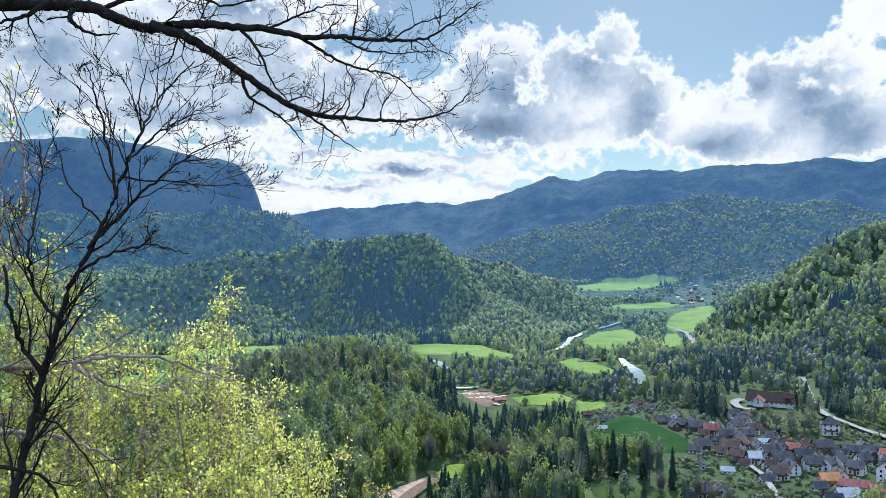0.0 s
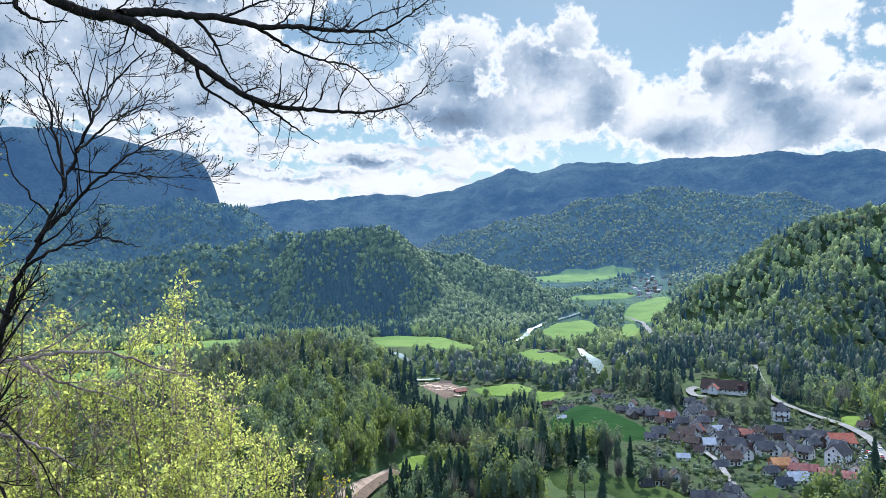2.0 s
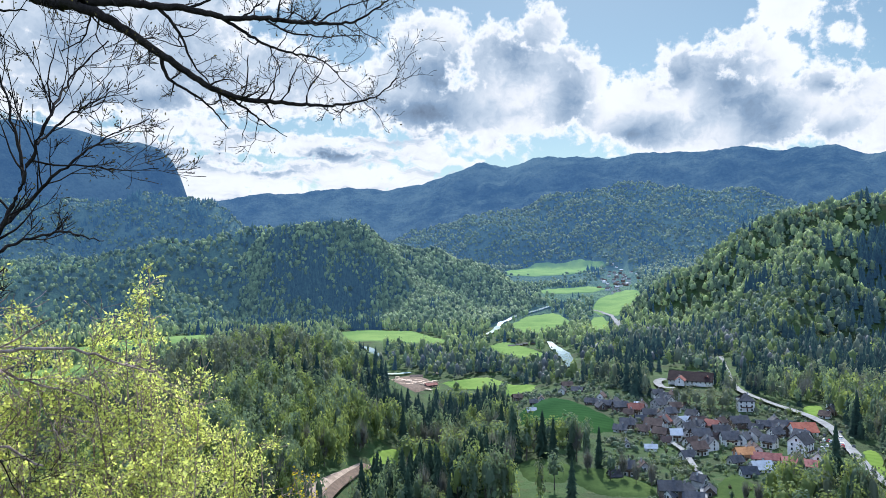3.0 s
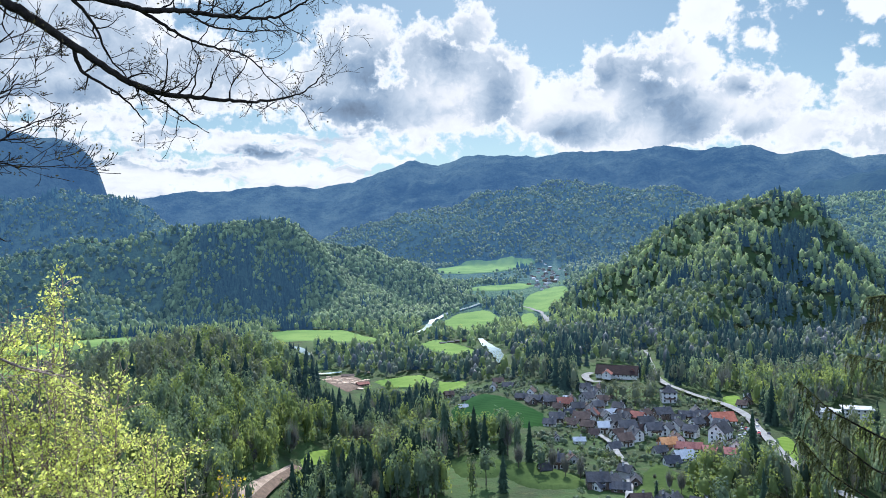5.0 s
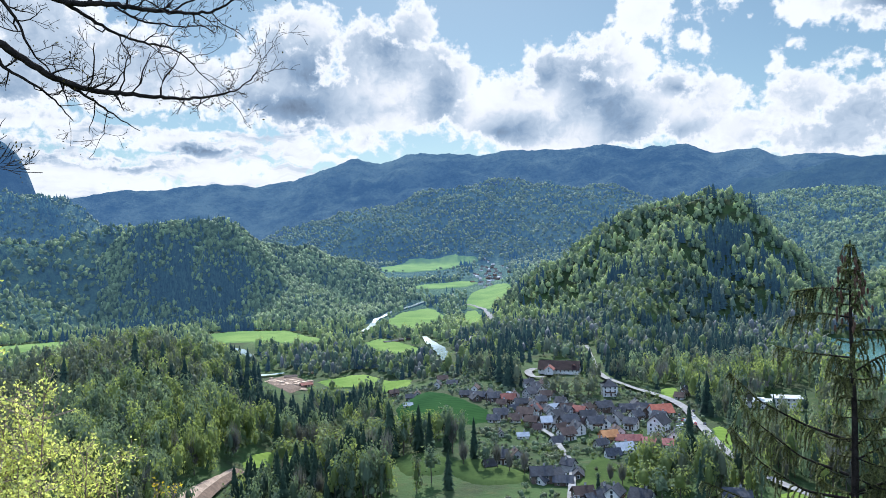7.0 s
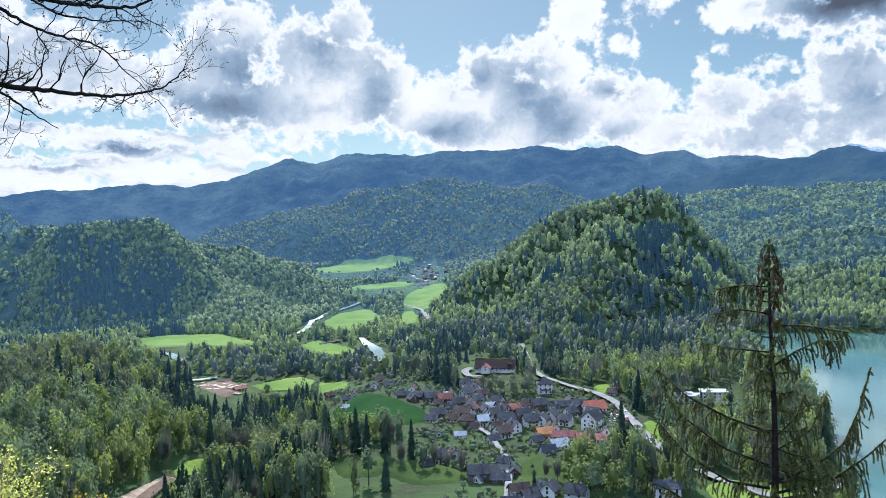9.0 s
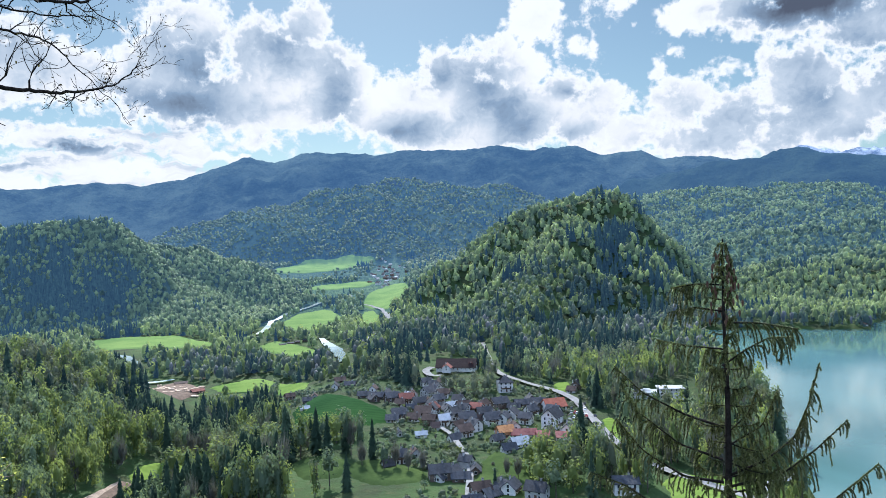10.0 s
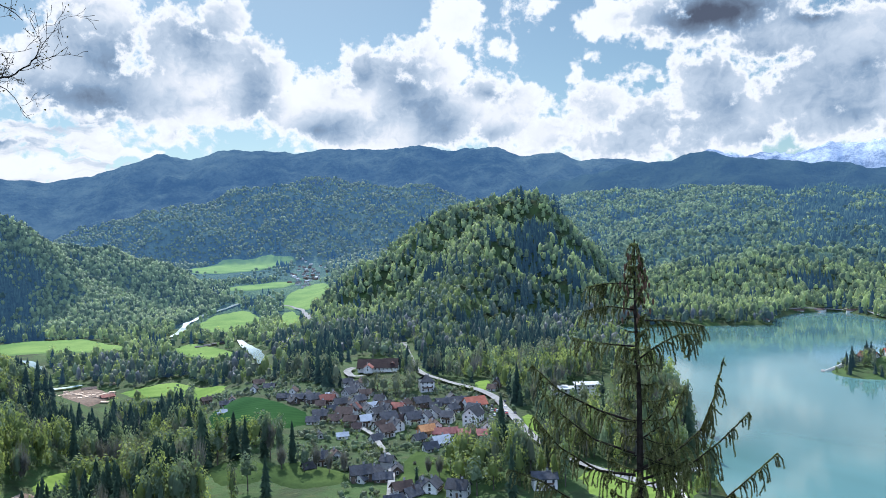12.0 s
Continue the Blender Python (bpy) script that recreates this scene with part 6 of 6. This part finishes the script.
def grow(tubes, tips, start, way, length, radius, depth, rs, lift=0.25, sides=4, wild=0.35):
    """A crooked twig that forks again; its ends are kept for buds and leaves."""
    n = max(4, int(length / 0.07))
    p, d = [np.array(start)], np.array(way) / np.linalg.norm(way)
    for i in range(n):
        d = d + rs.normal(0, wild * 0.35, 3) + np.array([0, 0, lift * 0.12])
        d /= np.linalg.norm(d)
        p.append(p[-1] + d * length / n)
    r = np.linspace(radius, max(0.0028, radius * 0.4), len(p))
    tubes.stem(p, r, sides if radius > 0.006 else 3)
    tips.append((p[-1], d))
    if depth > 0:
        for k in range(rs.randint(2, 5)):
            i = rs.randint(max(1, n // 5), n)
            t = p[i] - p[i - 1]
            t /= np.linalg.norm(t)
            s = np.cross(t, rs.normal(size=3))
            s /= np.linalg.norm(s) + 1e-9
            grow(tubes, tips, p[i], t * 0.75 + s * rs.uniform(0.5, 1.0), length * rs.uniform(0.35, 0.65), r[i] * 0.6, depth - 1, rs, lift, sides, wild)
    elif rs.uniform() < 0.8:
        tips.append((p[n // 2], d))


def leaf_sprays(tips, count, size, spread, rs):
    """Small folded leaves round the ends of twigs."""
    vs, fs, ts = [], [], []
    k = 0
    for c, d in tips:
        tone = rs.uniform()
        for _ in range(rs.poisson(count)):
            o = np.asarray(c) + rs.normal(0, spread, 3) - np.asarray(d) * rs.uniform(0, spread)
            w = np.asarray(d) * 0.6 + rs.normal(0, 0.8, 3)
            w /= np.linalg.norm(w)
            s = np.cross(w, rs.normal(size=3))
            s /= np.linalg.norm(s) + 1e-9
            up = np.cross(s, w)
            q = size * rs.uniform(0.6, 1.35)
            vs += [o, o + w * q * 0.45 + s * q * 0.3 + up * q * 0.1, o + w * q, o + w * q * 0.45 - s * q * 0.3 + up * q * 0.1]
            fs += [(k, k + 1, k + 2), (k, k + 2, k + 3)]
            ts += [np.clip(tone + rs.normal(0, 0.2), 0, 1)] * 4
            k += 4
    return np.array(vs), np.array(fs), np.array(ts)


def bend_points(bends, far, rs=None, x=0.0):
    """Points in space from bearings and rises seen from the viewpoint."""
    out = []
    for k, (a, e) in enumerate(bends):
        d = far + (0.0 if rs is None or k == 0 else rs.normal(0, 0.12))
        px, py, pz = polar(a, d, EYE + d * math.tan(radians(e)))
        out.append((px + x, py, pz))
    return out


def limbed_tree(name, limbs, label, seed, bark, twig_every, twig_len, depth, buds=0.0, lift=0.3, leaf_mat=None, leaf_size=0.03, wild=0.35, category="tree", along=0.6):
    rs = np.random.RandomState(seed)
    root = tagged(new(name), label, category)
    tips, twigs = [], Tubes()
    for i, (bends, far, r0, r1) in enumerate(limbs):
        p = spline(bend_points(bends, far, rs), 0.05)
        p[1:-1] += rs.normal(0, 0.006, (len(p) - 2, 3))
        r = r1 + (r0 - r1) * (1 - np.linspace(0, 1, len(p))) ** 1.1
        one = Tubes()
        one.stem(p, r, 9 if r0 > 0.03 else 6)
        ob = one.mesh("trunk" if i == 0 else "limb", bark, root)
        step = 0.05
        for k in range(3, len(p) - 1):
            if rs.uniform() < step / twig_every * (1.4 if r[k] < 0.03 else 0.6):
                t = p[k] - p[k - 1]
                t /= np.linalg.norm(t) + 1e-9
                s = np.cross(t, rs.normal(size=3) * (0.4, 1, 0.4))
                s /= np.linalg.norm(s) + 1e-9
                grow(twigs, tips, p[k], t * along + s * (1.5 - along) + np.array([0, 0, 0.1]), twig_len * rs.uniform(0.4, 1.3), min(r[k] * 0.55, 0.011), depth, rs, lift, wild=wild)
        tips.append((p[-1], p[-1] - p[-3]))
    tw = twigs.mesh("brushwood", bark, root, "fine crooked twigs with buds")
    tagged(tw, kind="stuff")
    if buds and leaf_mat:
        pick = [(c, np.asarray(d) / (np.linalg.norm(d) + 1e-9)) for c, d in tips]
        v, f, t = leaf_sprays(pick, buds, leaf_size, leaf_size * 1.1, rs)
        lv = fast_mesh("foliage", v, f, leaf_mat, t)
        lv.parent = root
        tagged(lv, "opening buds and small leaves", kind="stuff")
    return root


TWIG_BARK = surface("twig_bark", (0.012, 0.0095, 0.008), (0.036, 0.029, 0.024), 9.0, 0.95, 0.6, spec=0.05)
PALE_BARK = surface("shrub_bark", (0.11, 0.075, 0.06), (0.4, 0.29, 0.24), 8.0, 0.9, 0.6)
FRESH = foliage("fresh_leaves", (0.19, 0.22, 0.06), (0.76, 0.79, 0.27), 0.6, 0.35, False, 0.4)
BUDS = foliage("bud_leaves", (0.035, 0.03, 0.018), (0.1, 0.09, 0.03), 0.4, 0.3)
YELLOW = foliage("yellow_blossom", (0.4, 0.3, 0.03), (0.6, 0.5, 0.05), 0.4, 0.3)

oak = limbed_tree("oak_branch", OAK_LIMBS, "dark crooked oak bough with budding twigs hanging over the view", 5, TWIG_BARK, 0.19, 0.45, 2, 0.35, 0.7, BUDS, 0.028, wild=0.75, category="tree branch")
ash = limbed_tree("slender_tree", ASH_LIMBS, "slender bare tree with fine upswept twigs", 6, TWIG_BARK, 0.2, 0.42, 2, 0.7, 0.9, BUDS, 0.018, wild=0.35, along=0.85)
side = limbed_tree("side_branches", SIDE_BRANCH, "pale thin branches crossing the leafy shrubs", 8, PALE_BARK, 0.2, 0.45, 2, 0.6, 0.4, FRESH, 0.03, category="shrub")


def leafy_shrub(name, foot, heads, seed, label, leaves, size, mat, spread=0.35, category="shrub"):
    """Many slender shoots from one foot, each with side twigs and sprays of small leaves."""
    rs = np.random.RandomState(seed)
    root = tagged(new(name), label, category)
    twigs, tips = Tubes(), []
    for h in heads:
        base = np.array(foot) + rs.normal(0, 0.15, 3) * (1, 1, 0)
        mid = base * 0.5 + np.array(h) * 0.5 + rs.normal(0, 0.12, 3)
        p = spline([base, mid, np.array(h)], 0.08)
        r = np.linspace(0.02, 0.004, len(p))
        one = Tubes()
        one.stem(p, r, 5)
        one.mesh("stem", PALE_BARK, root)
        for k in range(len(p) // 4, len(p)):
            for _ in range(1):
                t = p[k] - p[k - 1]
                t /= np.linalg.norm(t) + 1e-9
                grow(twigs, tips, p[k], t * 0.7 + rs.normal(0, 0.75, 3), rs.uniform(0.25, 1.0) * spread, 0.004, 1, rs, 0.5)
        tips += [(q, p[-1] - p[-2]) for q in p[-6:]]
    tagged(twigs.mesh("brushwood", PALE_BARK, root), kind="stuff")
    v, f, t = leaf_sprays([(c, np.asarray(d) / (np.linalg.norm(d) + 1e-9)) for c, d in tips], leaves, size, 0.03, rs)
    lv = fast_mesh("foliage", v, f, mat, t)
    lv.parent = root
    tagged(lv, "small bright spring leaves", kind="stuff")
    return root


def foot_at(x, y):
    return (x, y, float(height(x, y)[0]) - 0.05)


SHRUBS = [   # bearing and distance of the foot, then the spread of its shoots: bearings, rises, number
    (-31, 6.4, -34, -26, -8, 3.5, 13), (-25, 7.0, -27, -21, -11, -2, 9), (-19, 7.3, -22, -16.5, -12, -4, 8), (-16.5, 7.5, -17.6, -15.8, -5, -1.2, 3),
    (-14, 7.7, -16, -12.4, -14, -8.6, 8), (-9.5, 7.9, -11.5, -8.3, -16, -12.2, 7), (-26, 6.0, -33, -20, -17, -12, 9), (-15, 6.6, -20, -12, -17, -14, 8),
    (-30, 7.2, -34, -24, -16, -6, 9),
]
for i, (fa, fd, a0, a1, e0, e1, count) in enumerate(SHRUBS):
    rs = np.random.RandomState(200 + i)
    heads = []
    for k in range(count):
        a, e, d = a0 + (a1 - a0) * (k + rs.uniform(0.1, 0.9)) / count, e0 + (e1 - e0) * rs.uniform() ** 0.8, fd + rs.normal(0, 0.25)
        heads.append(polar(a, d, EYE + d * math.tan(radians(e))))
    leafy_shrub("leafy_shrub", foot_at(*polar(fa, fd, 0)[:2]), heads, 90 + i, "slender shrub covered in bright yellow-green spring leaves", 5.2, 0.033, FRESH)
leafy_shrub("yellow_shrub", foot_at(-0.9, 9.2), [polar(a, d, EYE + d * math.tan(radians(e))) for a, e, d in ((-6, -16, 9.4), (-5.2, -16.6, 9.5), (-4.6, -17.2, 9.4), (-6.8, -17, 9.3))], 120, "small shrub with sparse yellow-orange young leaves", 0.8, 0.045, YELLOW, 0.3)


# ================= the spruce by the viewpoint =================
def spruce_tree(top, limbs, seed):
    rs = np.random.RandomState(seed)
    root = tagged(new("spruce_tree"), "spruce tree top with drooping needle twigs and brown cones", "tree")
    tx, ty, tz = top
    foot = float(height(tx, ty)[0]) - 0.2
    zs = np.linspace(foot, tz + 0.02, 60)
    wood = Tubes()
    wood.stem(np.column_stack([tx + 0.015 * np.sin(zs * 2), ty + 0.0 * zs, zs]), 0.075 * (tz + 0.05 - zs) / (tz - foot) * 1.0 + 0.008, 10)
    wood.mesh("trunk", TWIG_BARK, root)
    every = [(np.array(bend_points(b, far, rs, 0.2)), r0) for b, far, r0, r1 in limbs]
    z, a = tz - 0.06, 0.0
    while z > foot + 0.8:     # the rest of the whorls, all round
        for k in range(5 if tz - z < 0.9 else 3):
            a += 2.09 + rs.uniform(-0.35, 0.35)
            reach = (0.05 + 0.2 * (tz - z) if tz - z < 0.85 else min(1.7, 0.36 * (tz - z) ** 1.1)) * rs.uniform(0.4, 1.0)
            if abs(math.sin(a - radians(47))) > 0.75 and tz - z > 0.9:
                reach *= 0.45
            dx, dy = math.cos(a), math.sin(a)
            q = [(tx, ty, z), (tx + dx * reach * 0.4, ty + dy * reach * 0.4, z - 0.02 * reach), (tx + dx * reach * 0.8, ty + dy * reach * 0.8, z + 0.02), (tx + dx * reach, ty + dy * reach, z + 0.18 * reach)]
            every.append((np.array(q), 0.006 + 0.006 * reach))
        z -= (0.1 if tz - z < 0.7 else 0.2) + 0.08 * rs.uniform()
    needles, cones = Tubes(), Tubes()
    nv, nt, ntone, base = [], [], [], 0

    def brush(p, thick, tone):
        nonlocal base
        """A twig dressed in short needles."""
        p = np.asarray(p)
        m = len(p)
        seg = np.linalg.norm(p[-1] - p[0])
        n = max(16, int(seg * 640))
        u = rs.uniform(0, m - 1.001, n)
        i = u.astype(int)
        c = p[i] + (p[i + 1] - p[i]) * (u - i)[:, None]
        t = p[i + 1] - p[i]
        t /= np.linalg.norm(t, axis=1)[:, None] + 1e-9
        s = np.cross(t, rs.normal(size=(n, 3)))
        s /= np.linalg.norm(s, axis=1)[:, None] + 1e-9
        w = np.cross(s, t) * 0.007
        tip = c + (s * 0.75 + t * 0.7) * thick * rs.uniform(0.7, 1.3, (n, 1))
        nv.append(np.stack([c - w - s * 0.002, c + w, tip], 1).reshape(-1, 3))
        nt.append(np.arange(n * 3).reshape(-1, 3) + base)
        ntone.append(np.full(n * 3, tone))
        base += n * 3

    for q, r0 in every:
        p = spline(q, 0.04)
        arm = Tubes()
        arm.stem(p, np.linspace(r0, 0.004, len(p)), 6)
        arm.mesh("limb", TWIG_BARK, root)
        brush(p[len(p) // 6:], 0.034, rs.uniform())
        n = len(p)
        for k in range(max(2, n // 6), n):
            u = k / n
            for side_of in range(2):
                if rs.uniform() < 0.45:
                    continue
                drop = rs.uniform(0.1, 0.46) ** 1.1 * (0.55 + 0.6 * math.sin(3.1 * u)) * min(1.0, 0.35 + n * 0.04 * 0.6)
                out = np.cross(p[min(k + 1, n - 1)] - p[k - 1], (0, 0, 1))
                out = out / (np.linalg.norm(out) + 1e-9) * (1 if side_of else -1)
                ahead = (p[min(k + 1, n - 1)] - p[k - 1])
                ahead /= np.linalg.norm(ahead) + 1e-9
                c0 = p[k]
                tw = [c0, c0 + out * drop * 0.22 + ahead * drop * 0.2 - np.array([0, 0, drop * 0.25]), c0 + out * drop * 0.3 + ahead * drop * 0.28 - np.array([0, 0, drop * 0.65]), c0 + out * drop * 0.3 + ahead * drop * 0.3 - np.array([0, 0, drop])]
                tw = spline(np.array(tw) + rs.normal(0, 0.008, (4, 3)), 0.03)
                needles.stem(tw, np.linspace(0.0045, 0.002, len(tw)), 3)
                tone = rs.uniform() ** 1.4
                brush(tw, 0.029, tone)
                for _ in range(rs.randint(0, 2)):      # fingers hang beside it
                    j = rs.randint(1, len(tw) - 1)
                    lean = rs.normal(0, 0.35, 3) * (1, 1, 0.3) - np.array([0, 0, 1.0])
                    f = np.array([tw[j] + lean * (drop * rs.uniform(0.25, 0.5)) * u for u in (0, 0.35, 0.7, 1.0)])
                    brush(f, 0.026, tone * rs.uniform(0.7, 1.0))
    for k in range(60):      # hanging cones near the top
        zc = tz - rs.uniform(0.05, 1.1)
        a, reach = rs.uniform(0, 6.28), rs.uniform(0.05, 0.1 + 0.22 * (tz - zc))
        c = np.array([tx + math.cos(a) * reach, ty + math.sin(a) * reach, zc])
        ln = rs.uniform(0.08, 0.12)
        one = Tubes()
        one.stem([c, c - (0, 0, ln * 0.3), c - (0, 0, ln * 0.7), c - (0, 0, ln)], [0.008, 0.017, 0.015, 0.004], 7)
        one.mesh("cone", CONE, root)
    tagged(needles.mesh("brushwood", TWIG_BARK, root), kind="stuff")
    nd = fast_mesh("needle_cover", np.concatenate(nv), np.concatenate(nt), SPRUCE_NEAR, np.concatenate(ntone))
    nd.parent = root
    tagged(nd, "dull green needles", kind="stuff")


# the pale end of the random twig tone imitates sunlit highlights
SPRUCE_NEAR = foliage("near_spruce_needles", (0.007, 0.01, 0.005), (0.22, 0.235, 0.085), 0.15, 0.5)
CONE = surface("spruce_cone", (0.07, 0.035, 0.02), (0.16, 0.085, 0.05), 30.0, 0.8, 0.8)
spruce_tree(SPRUCE_TOP, SPRUCE_LIMBS, 17)
